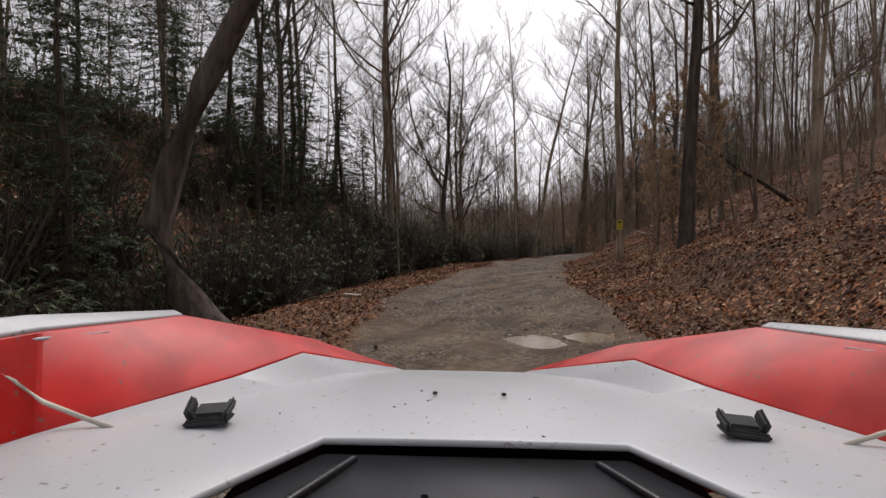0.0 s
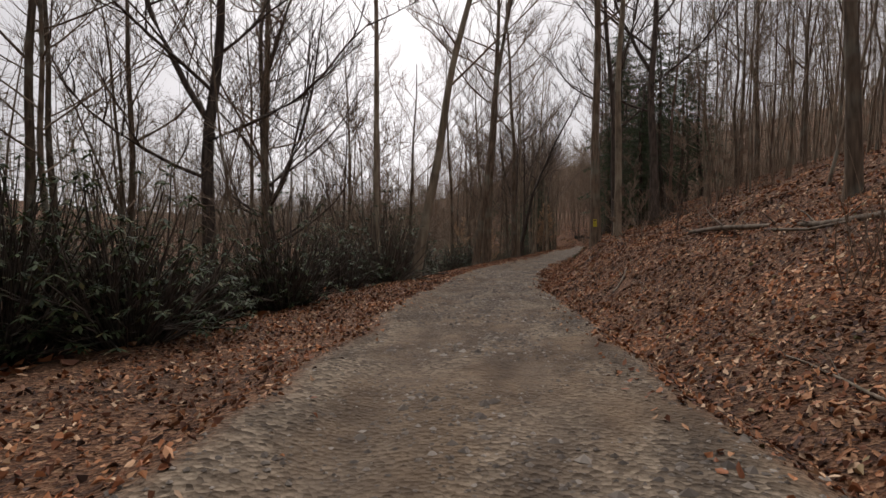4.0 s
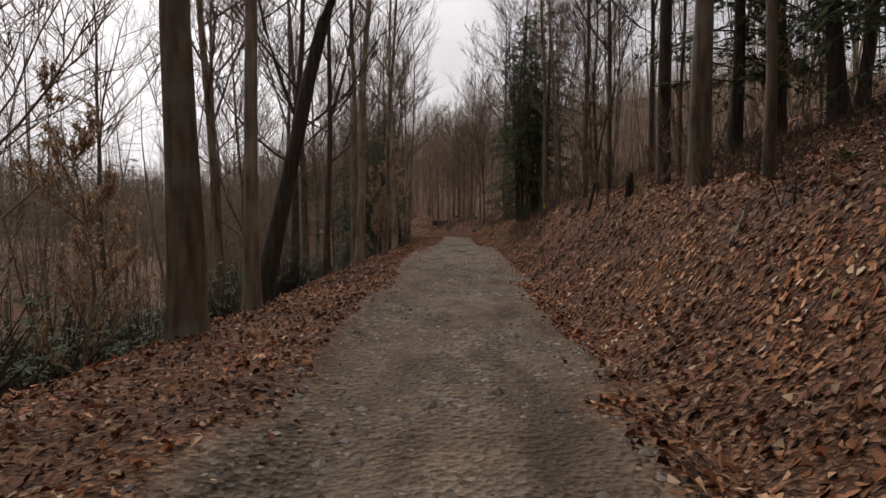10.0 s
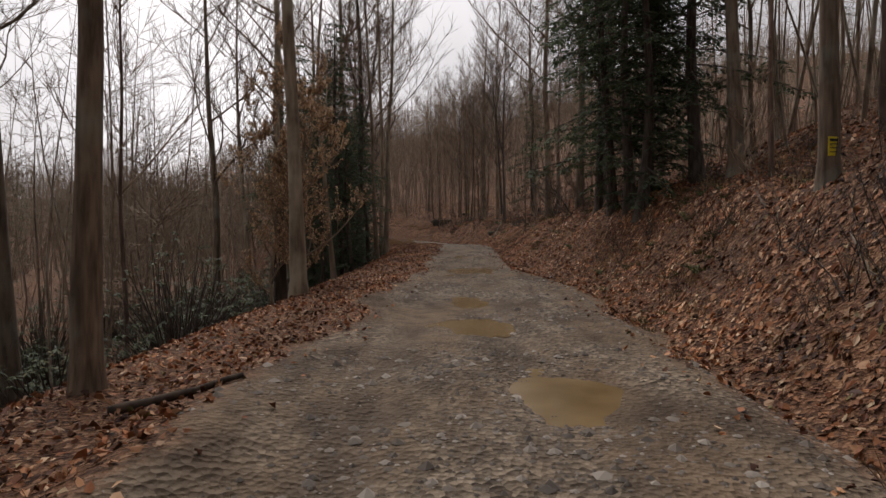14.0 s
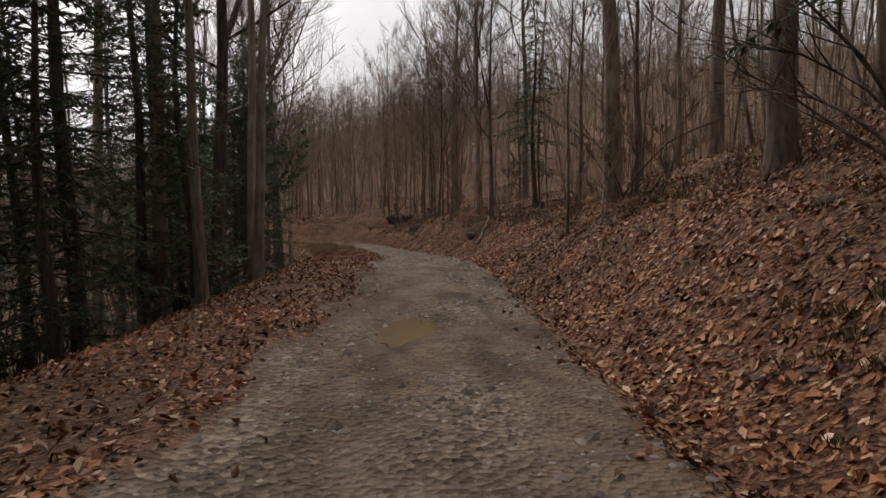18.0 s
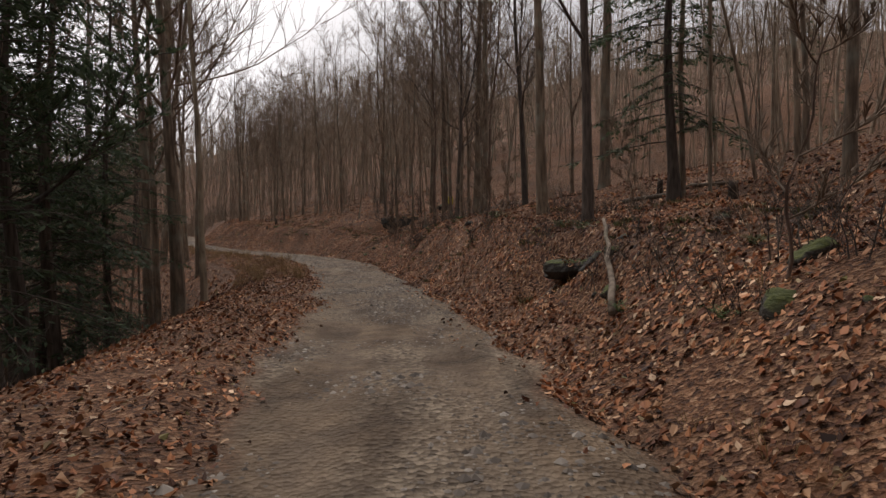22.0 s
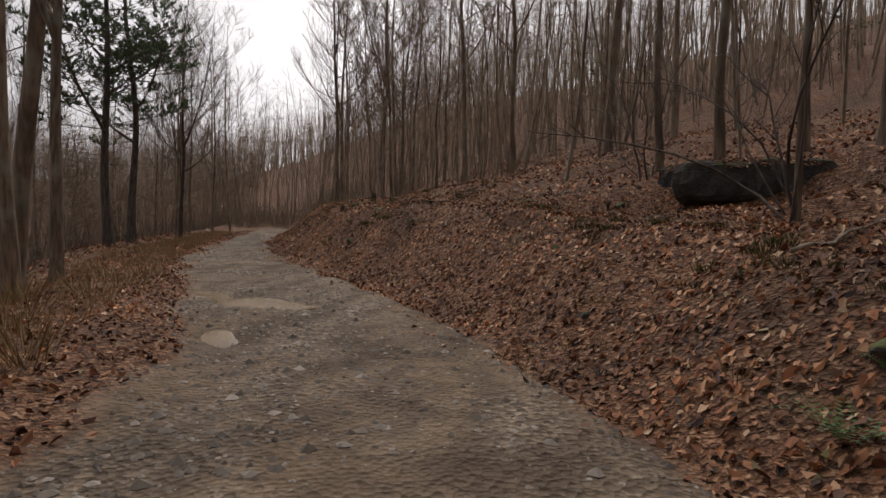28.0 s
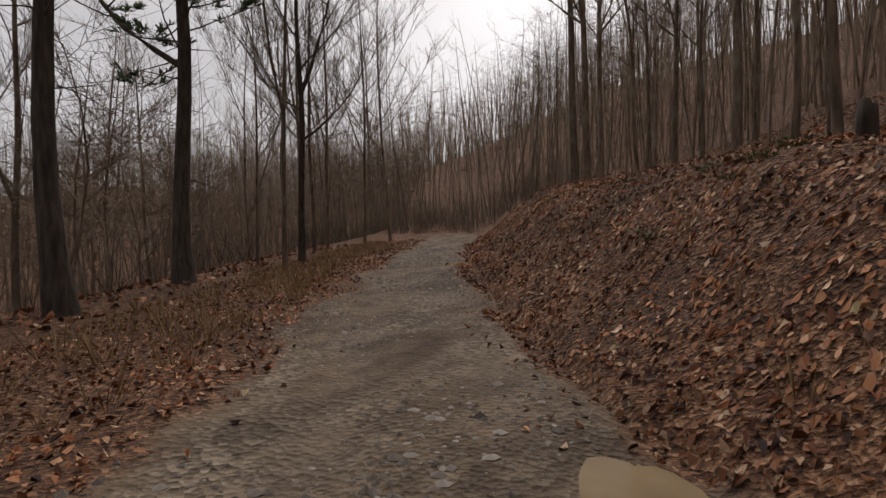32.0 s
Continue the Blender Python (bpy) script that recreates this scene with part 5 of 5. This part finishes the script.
for k in range(105):
    y, d = pick.uniform(8, 228), pick.uniform(2.6, 12)
    a, l = pick.uniform(0, 3.1), pick.uniform(0.6, 2.6)
    log((y, d), (y + l * math.sin(a), d + l * math.cos(a) * 0.6), pick.uniform(0.008, 0.028), DEADWOOD, "thin dead branch lying on the leaves", "fallen_branch", 1.2, 3)


def arching_shrub(y, d, stems, tall, turn, label):
    rng = random.Random(int(y * 3))
    root = thing("arching_shrub", label, "shrub", "many-stemmed shrubs on the bank")
    x, _ = spot(y, d)
    root.location = (x, y, on_ground(x, y))
    for k in range(stems):
        a = math.radians(turn) + rng.uniform(-1.6, 1.6)
        out = rng.uniform(0.25, 0.9)
        pts = limb_path(rng, Vector((rng.uniform(-0.2, 0.2), rng.uniform(-0.2, 0.2), -0.2)), Vector((math.cos(a) * out, math.sin(a) * out, 1)), tall * rng.uniform(0.7, 1.15), 7, 0.24, -0.07)
        s = Soup()
        r0 = rng.uniform(0.012, 0.028)
        s.tube(pts, [r0 * (1 - 0.8 * i / 7) + 0.004 for i in range(8)], 6)
        for _ in range(9):
            q, w = along(pts, rng.uniform(0.35, 1))
            sub = limb_path(rng, q, w + Vector((rng.uniform(-1, 1), rng.uniform(-1, 1), rng.uniform(-0.2, 0.7))), rng.uniform(0.5, 1.5), 3, 0.2, 0.0)
            s.tube(sub, [0.012, 0.009, 0.006, 0.003], 3)
            for _ in range(3):
                q2, w2 = along(sub, rng.uniform(0.3, 1))
                s.tube([q2, q2 + (w2 + Vector((rng.uniform(-1, 1), rng.uniform(-1, 1), rng.uniform(-0.2, 0.6)))).normalized() * rng.uniform(0.2, 0.5)], [0.005, 0.003], 3)
        part("stem", s.mesh("stem", BARK_DARK), root)


arching_shrub(194.3, 7.3, 6, 5.2, 150, "many-stemmed dark shrub arching over the leafy bank")
arching_shrub(200.6, 9.4, 6, 4.6, 170, "many-stemmed dark shrub arching over the leafy bank")
arching_shrub(144.6, 5.4, 4, 4.2, 200, "bare shrub with long curved stems on the bank")
arching_shrub(133.6, 4.4, 4, 2.8, 190, "bare shrub with long curved stems on the bank")
arching_shrub(183.8, 5.0, 4, 3.4, 180, "bare shrub with long curved stems on the bank")
arching_shrub(25.5, -5.4, 4, 2.6, 60, "pale bare shrub at the edge of the verge")


def stump(y, d, r, tall, label):
    rng = random.Random(int(y * 7))
    s = Soup()
    n = 12
    rings = [(-0.15, 1.5), (0.0, 1.35), (0.12, 1.1), (tall * 0.6, 1.0), (tall, 0.93)]
    for h, w in rings:
        for k in range(n):
            a = 2 * math.pi * k / n
            q = r * w * (1 + 0.12 * math.sin(3 * a + y))
            jag = rng.uniform(-0.12, 0.15) * tall if h == tall else 0
            s.v.append(Vector((q * math.cos(a), q * math.sin(a), h + jag)))
    for i in range(len(rings) - 1):
        for k in range(n):
            s.f.append((i * n + k, i * n + (k + 1) % n, (i + 1) * n + (k + 1) % n, (i + 1) * n + k))
    s.v.append(Vector((0, 0, tall * 0.85)))
    for k in range(n):
        s.f.append(((len(rings) - 1) * n + k, (len(rings) - 1) * n + (k + 1) % n, len(s.v) - 1))
    x, _ = spot(y, d)
    ob = new("tree_stump", s.mesh("tree_stump", DARKWOOD))
    ob.location = (x, y, on_ground(x, y))
    tagged(ob, label, "stump", "stumps on the bank")


stump(214.4, 6.5, 0.13, 0.6, "broken dark stump at the top of the bank")
stump(209.6, 4.2, 0.09, 0.25, "low dark stump on the bank")
stump(96.6, 4.3, 0.11, 0.6, "broken dark stump standing on the bank")
stump(169.9, 10.3, 0.1, 0.6, "broken dark stump on the slope")
stump(161.9, 7.8, 0.1, 0.4, "broken dark stump on the slope")
stump(126.0, -6.4, 0.2, 3.4, "tall dead snag with broken top")

YELLOW = plain("yellow_plastic", (0.62, 0.52, 0.03), 0.5, 0, 0.08, 20)
INK = plain("black_ink", (0.02, 0.02, 0.02), 0.6)


def notice(y, d, up, wide, tall, girth, bars, label):
    """A yellow notice tacked to the side of a trunk that faces down the track."""
    x, _ = spot(y, d)
    root = thing("notice_sign", label, "sign", "yellow notices on trees")
    root.matrix_basis = pose(x, y - girth - 0.012, up, 0, 0, 8)
    bm = bmesh.new()
    bmesh.ops.create_cube(bm, size=1, matrix=Matrix.Diagonal((wide, 0.006, tall, 1)))
    bmesh.ops.bevel(bm, geom=bm.edges[:], offset=0.002, segments=1, affect="EDGES")
    for v in bm.verts:
        v.co.y += 0.12 * v.co.x ** 2 / max(girth, 0.05)
    me = bpy.data.meshes.new("plate")
    bm.to_mesh(me)
    bm.free()
    me.materials.append(YELLOW)
    part("plate", me, root)
    for k in range(bars):
        b = bmesh.new()
        bmesh.ops.create_cube(b, size=1, matrix=Matrix.Translation((0, -0.006, tall * (0.32 - 0.62 * k / max(bars - 1, 1)))) @ Matrix.Diagonal((wide * (0.7 if k else 0.8), 0.003, tall * (0.05 if k else 0.14), 1)))
        mb = bpy.data.meshes.new("print_bar")
        b.to_mesh(mb)
        b.free()
        mb.materials.append(INK)
        part("print_bar", mb, root, "black printed line")


notice(27.5, 4.8, 2.2, 0.24, 0.42, 0.21, 5, "yellow printed notice tacked to a pale trunk")
notice(61.0, 3.5, 2.45, 0.16, 0.36, 0.25, 4, "yellow notice curled on a grey trunk")
notice(115.5, 5.2, 2.7, 0.17, 0.28, 0.14, 4, "yellow notice on a slender trunk beside the hemlocks")
notice(187.1, 7.8, 3.5, 0.30, 0.46, 0.11, 6, "yellow printed notice high on a slender trunk")

PALE_BOARD = plain("pale_board", (0.42, 0.36, 0.30), 0.8, 0, 0.2, 14)
bb = bmesh.new()
bmesh.ops.create_cube(bb, size=1, matrix=Matrix.Diagonal((0.5, 0.16, 0.025, 1)))
bmesh.ops.bevel(bb, geom=bb.edges[:], offset=0.004, segments=2, affect="EDGES")
board_mesh = bpy.data.meshes.new("scrap_board")
bb.to_mesh(board_mesh)
bb.free()
board_mesh.materials.append(PALE_BOARD)
bx, _ = spot(13.9, -3.9)
board = tagged(new("scrap_board", board_mesh), "short pale board lying among leaves on the verge", "board")
board.matrix_basis = pose(bx, 13.9, on_ground(bx, 13.9) + 0.05, 3, 4, 15)


# ---- the off-road vehicle, standing where the drive begins ----
def paint(name, col, rough, blotch=0.0):
    m, nt, b = node_material(name, rough)
    n, fleck = texture(nt, "noise", 5.0, 5), texture(nt, "noise", 60.0, 3)
    dusty = ramp(nt, n.outputs["Fac"], [(0.35, col), (0.75, tuple(0.86 * c + 0.14 * g for c, g in zip(col, (0.45, 0.42, 0.38))))])
    spots = ramp(nt, fleck.outputs["Fac"], [(0.66, (0, 0, 0)), (0.71, (0.7, 0.7, 0.7))])
    worn = ramp(nt, texture(nt, "noise", 8.0, 7).outputs["Fac"], [(0.36, (1 - blotch,) * 3), (0.60, (1.0, 1.0, 1.0))])
    nt.links.new(mix(nt, spots, mix(nt, 1.0, dusty, worn, "MULTIPLY"), (0.16, 0.12, 0.09)), b.inputs["Base Color"])
    b.inputs["Specular IOR Level"].default_value = 0.4
    return m


WHITE_PAINT = paint("white_plastic", (0.46, 0.47, 0.48), 0.3)
RED_PAINT = paint("red_plastic", (0.62, 0.018, 0.013), 0.34, 0.32)
RED_PAINT.node_tree.nodes["Principled BSDF"].inputs["Specular IOR Level"].default_value = 0.22
BLACK_PLASTIC = plain("black_plastic", (0.012, 0.012, 0.014), 0.3, 0, 0.4, 12)
RUBBER = plain("grey_rubber", (0.035, 0.036, 0.038), 0.7, 0, 0.2, 40)
CABLE = plain("beige_cable", (0.55, 0.51, 0.43), 0.6, 0, 0.1, 30)


def loft(sections, material, name):
    """A panel through rows of points, with thickness."""
    bm = bmesh.new()
    for patch in sections if isinstance(sections[0][0], list) else [sections]:
        rows_ = [[bm.verts.new(p) for p in row] for row in patch]
        for a, b in zip(rows_, rows_[1:]):
            for k in range(len(a) - 1):
                bm.faces.new((a[k], a[k + 1], b[k + 1], b[k]))
    bmesh.ops.remove_doubles(bm, verts=bm.verts[:], dist=0.001)
    bmesh.ops.recalc_face_normals(bm, faces=bm.faces[:])
    me = bpy.data.meshes.new(name)
    bm.to_mesh(me)
    bm.free()
    me.materials.append(material)
    me.polygons.foreach_set("use_smooth", np.ones(len(me.polygons), bool))
    return me


def panel(name, sections, material, parent, label="", bevel=0.006):
    ob = part(name, loft(sections, material, name), parent, label)
    so = ob.modifiers.new("thickness", "SOLIDIFY")
    so.thickness, so.offset = 0.014, 0
    bv = ob.modifiers.new("edges", "BEVEL")
    bv.width, bv.segments = bevel, 3
    return ob


def box(name, size, at, material, parent, bevel=0.01, label="", turn=(0, 0, 0)):
    bm = bmesh.new()
    bmesh.ops.create_cube(bm, size=1, matrix=pose(*at, *turn) @ Matrix.Diagonal((*size, 1)))
    bmesh.ops.bevel(bm, geom=bm.edges[:], offset=bevel, segments=2, affect="EDGES")
    me = bpy.data.meshes.new(name)
    bm.to_mesh(me)
    bm.free()
    me.materials.append(material)
    return part(name, me, parent, label)


def wheel(parent, x, y, z, r):
    s = Soup()
    prof = [(0.62, -0.11), (0.92, -0.13), (1.0, -0.09), (1.0, 0.09), (0.92, 0.13), (0.62, 0.11)]
    n = 36
    for k in range(n):
        a = 2 * math.pi * k / n
        for q, w in prof:
            lug = 0.035 if k % 2 and q > 0.95 else 0
            s.v.append(Vector((x + w, y + (q + lug) * r * math.cos(a), z + (q + lug) * r * math.sin(a))))
    m = len(prof)
    for k in range(n):
        for j in range(m):
            a, b = k * m + j, k * m + (j + 1) % m
            c, d = ((k + 1) % n) * m + (j + 1) % m, ((k + 1) % n) * m + j
            s.f.append((a, b, c, d))
    w = part("wheel", s.mesh("wheel", RUBBER), parent, "knobbly off-road tyre")
    h = Soup()
    h.tube([Vector((x - 0.1, y, z)), Vector((x + 0.1, y, z))], [r * 0.62, r * 0.62], 24, True)
    part("rim", h.mesh("rim", BLACK_PLASTIC), w)


def vehicle():
    root = thing("off_road_buggy", "white and red off-road buggy standing on the gravel track", "vehicle")
    root.matrix_basis = pose(0.04, 0.02, 1.51, -0.6, 1.8, 26.3)
    # hood: flat centre narrowing to the nose, shoulders rising to the wing tops
    rows = [(1.93, 0.20, -0.405, -0.405), (1.58, 0.33, -0.350, -0.356), (1.30, 0.41, -0.318, -0.332), (0.975, 0.25, -0.324, -0.322)]
    hood = [[[(w * k / 4, y, zc + (ze - zc) * (k / 4) ** 2) for k in range(-4, 5)] for y, w, ze, zc in rows]]
    for s in (1, -1):
        hood.append([[(0.20 * s, 1.93, -0.405), (0.215 * s, 1.95, -0.402)], [(0.33 * s, 1.58, -0.350), (0.415 * s, 1.47, -0.270)], [(0.41 * s, 1.30, -0.318), (0.50 * s, 1.25, -0.285)], [(0.25 * s, 0.975, -0.324), (0.70 * s, 0.93, -0.312)], [(0.42 * s, 0.66, -0.335), (0.86 * s, 0.62, -0.335)]])
    panel("hood_panel", hood, WHITE_PAINT, root, "white hood panel with raised shoulders")
    for s in (1, -1):
        panel("red_panel", [[(0.215 * s, 1.95, -0.402), (0.24 * s, 1.96, -0.398)], [(0.415 * s, 1.47, -0.270), (0.44 * s, 1.68, -0.268)], [(0.50 * s, 1.25, -0.285), (0.66 * s, 1.36, -0.170)], [(0.70 * s, 0.93, -0.312), (0.76 * s, 1.02, -0.160)], [(0.86 * s, 0.62, -0.335), (0.84 * s, 0.6, -0.165)]], RED_PAINT, root, "glossy red wing panel")
        panel("wing_edge", [[(0.66 * s, 1.36, -0.170), (0.69 * s, 1.37, -0.160)], [(0.76 * s, 1.02, -0.160), (0.795 * s, 1.03, -0.135)], [(0.84 * s, 0.6, -0.165), (0.88 * s, 0.6, -0.13)]], WHITE_PAINT, root, "white wing edge")
        panel("wing_side", [[(0.69 * s, 1.37, -0.160), (0.70 * s, 1.40, -0.48)], [(0.795 * s, 1.03, -0.135), (0.80 * s, 1.03, -0.48)], [(0.88 * s, 0.6, -0.13), (0.88 * s, 0.6, -0.48)]], WHITE_PAINT, root)
        panel("nose", [[(0.20 * s, 1.94, -0.41), (0.0, 1.94, -0.41)], [(0.24 * s, 1.99, -0.70), (0.0, 1.99, -0.70)]], BLACK_PLASTIC, root)
        panel("nose_side", [[(0.24 * s, 1.95, -0.405), (0.24 * s, 1.99, -0.70)], [(0.44 * s, 1.67, -0.28), (0.46 * s, 1.72, -0.70)], [(0.66 * s, 1.35, -0.18), (0.69 * s, 1.38, -0.55)]], RED_PAINT, root)
        latch = box("hood_latch", (0.074, 0.050, 0.012), (0.455 * s, 1.01, -0.302), RUBBER, root, 0.004, "dark rubber hood latch", (0, 6 * s, -6 * s))
        box("latch_strap", (0.058, 0.046, 0.016), (0.452 * s, 1.015, -0.290), RUBBER, latch, 0.006, "", (14, 4 * s, -6 * s))
        for e in (-1, 1):
            box("latch_ear", (0.012, 0.052, 0.024), ((0.455 + 0.032 * e) * s, 1.012, -0.284), RUBBER, latch, 0.005, "", (18, 16 * e * s, -6 * s))
        c = Soup()
        c.tube([Vector((q[0] * s, q[1], q[2])) for q in ((0.80, 0.84, -0.155), (0.765, 0.90, -0.192), (0.738, 0.935, -0.226), (0.70, 0.95, -0.262), (0.655, 0.965, -0.286), (0.60, 0.975, -0.310))], [0.0042] * 6, 7, True)
        part("trim_cord", c.mesh("trim_cord", CABLE), root, "thin beige cord over the wing")
        p = Soup()
        p.tube([Vector((0.80 * s, 0.86, -0.172)), Vector((0.755 * s, 1.0, -0.170)), Vector((0.70 * s, 1.13, -0.174))], [0.005, 0.004, 0.0015], 6, True)
        part("pinstripe", p.mesh("pinstripe", WHITE_PAINT), root, "thin white stripe on the red wing")
        wheel(root, 0.68 * s, 1.45, -1.51 + 0.34, 0.34)
        wheel(root, 0.68 * s, -0.75, -1.51 + 0.34, 0.34)
        for py_, pz_ in ((1.30, -0.318), (0.80, -0.335)):
            box("hood_bolt", (0.012, 0.012, 0.006), (0.075 * s, py_, pz_), BLACK_PLASTIC, root, 0.002)
    panel("vent_cover", [[(-0.25, 0.965, -0.345), (0.25, 0.965, -0.345)], [(-0.44, 0.62, -0.36), (0.44, 0.62, -0.36)]], BLACK_PLASTIC, root, "black plastic hood vent")
    for s in (1, -1):
        panel("vent_rib", [[(0.20 * s, 0.94, -0.338), (0.185 * s, 0.94, -0.338)], [(0.32 * s, 0.66, -0.346), (0.30 * s, 0.66, -0.346)]], BLACK_PLASTIC, root)
    # dry leaf crumbs lying on the hood
    bits = random.Random(77)
    for _ in range(10):
        y_ = bits.uniform(0.98, 1.3)
        x_ = bits.choice((-1, 1)) * bits.uniform(0.05, 0.42)
        box("leaf_crumb", (bits.uniform(0.003, 0.009), bits.uniform(0.002, 0.004), 0.002), (x_, y_, -0.311), DARKWOOD, root, 0.001, "", (0, 0, bits.uniform(0, 180)))
    box("chassis", (0.95, 2.7, 0.34), (0, 0.35, -0.93), BLACK_PLASTIC, root, 0.04)
    box("front_body", (0.9, 0.9, 0.42), (0, 1.2, -0.62), BLACK_PLASTIC, root, 0.05)
    return root


vehicle()
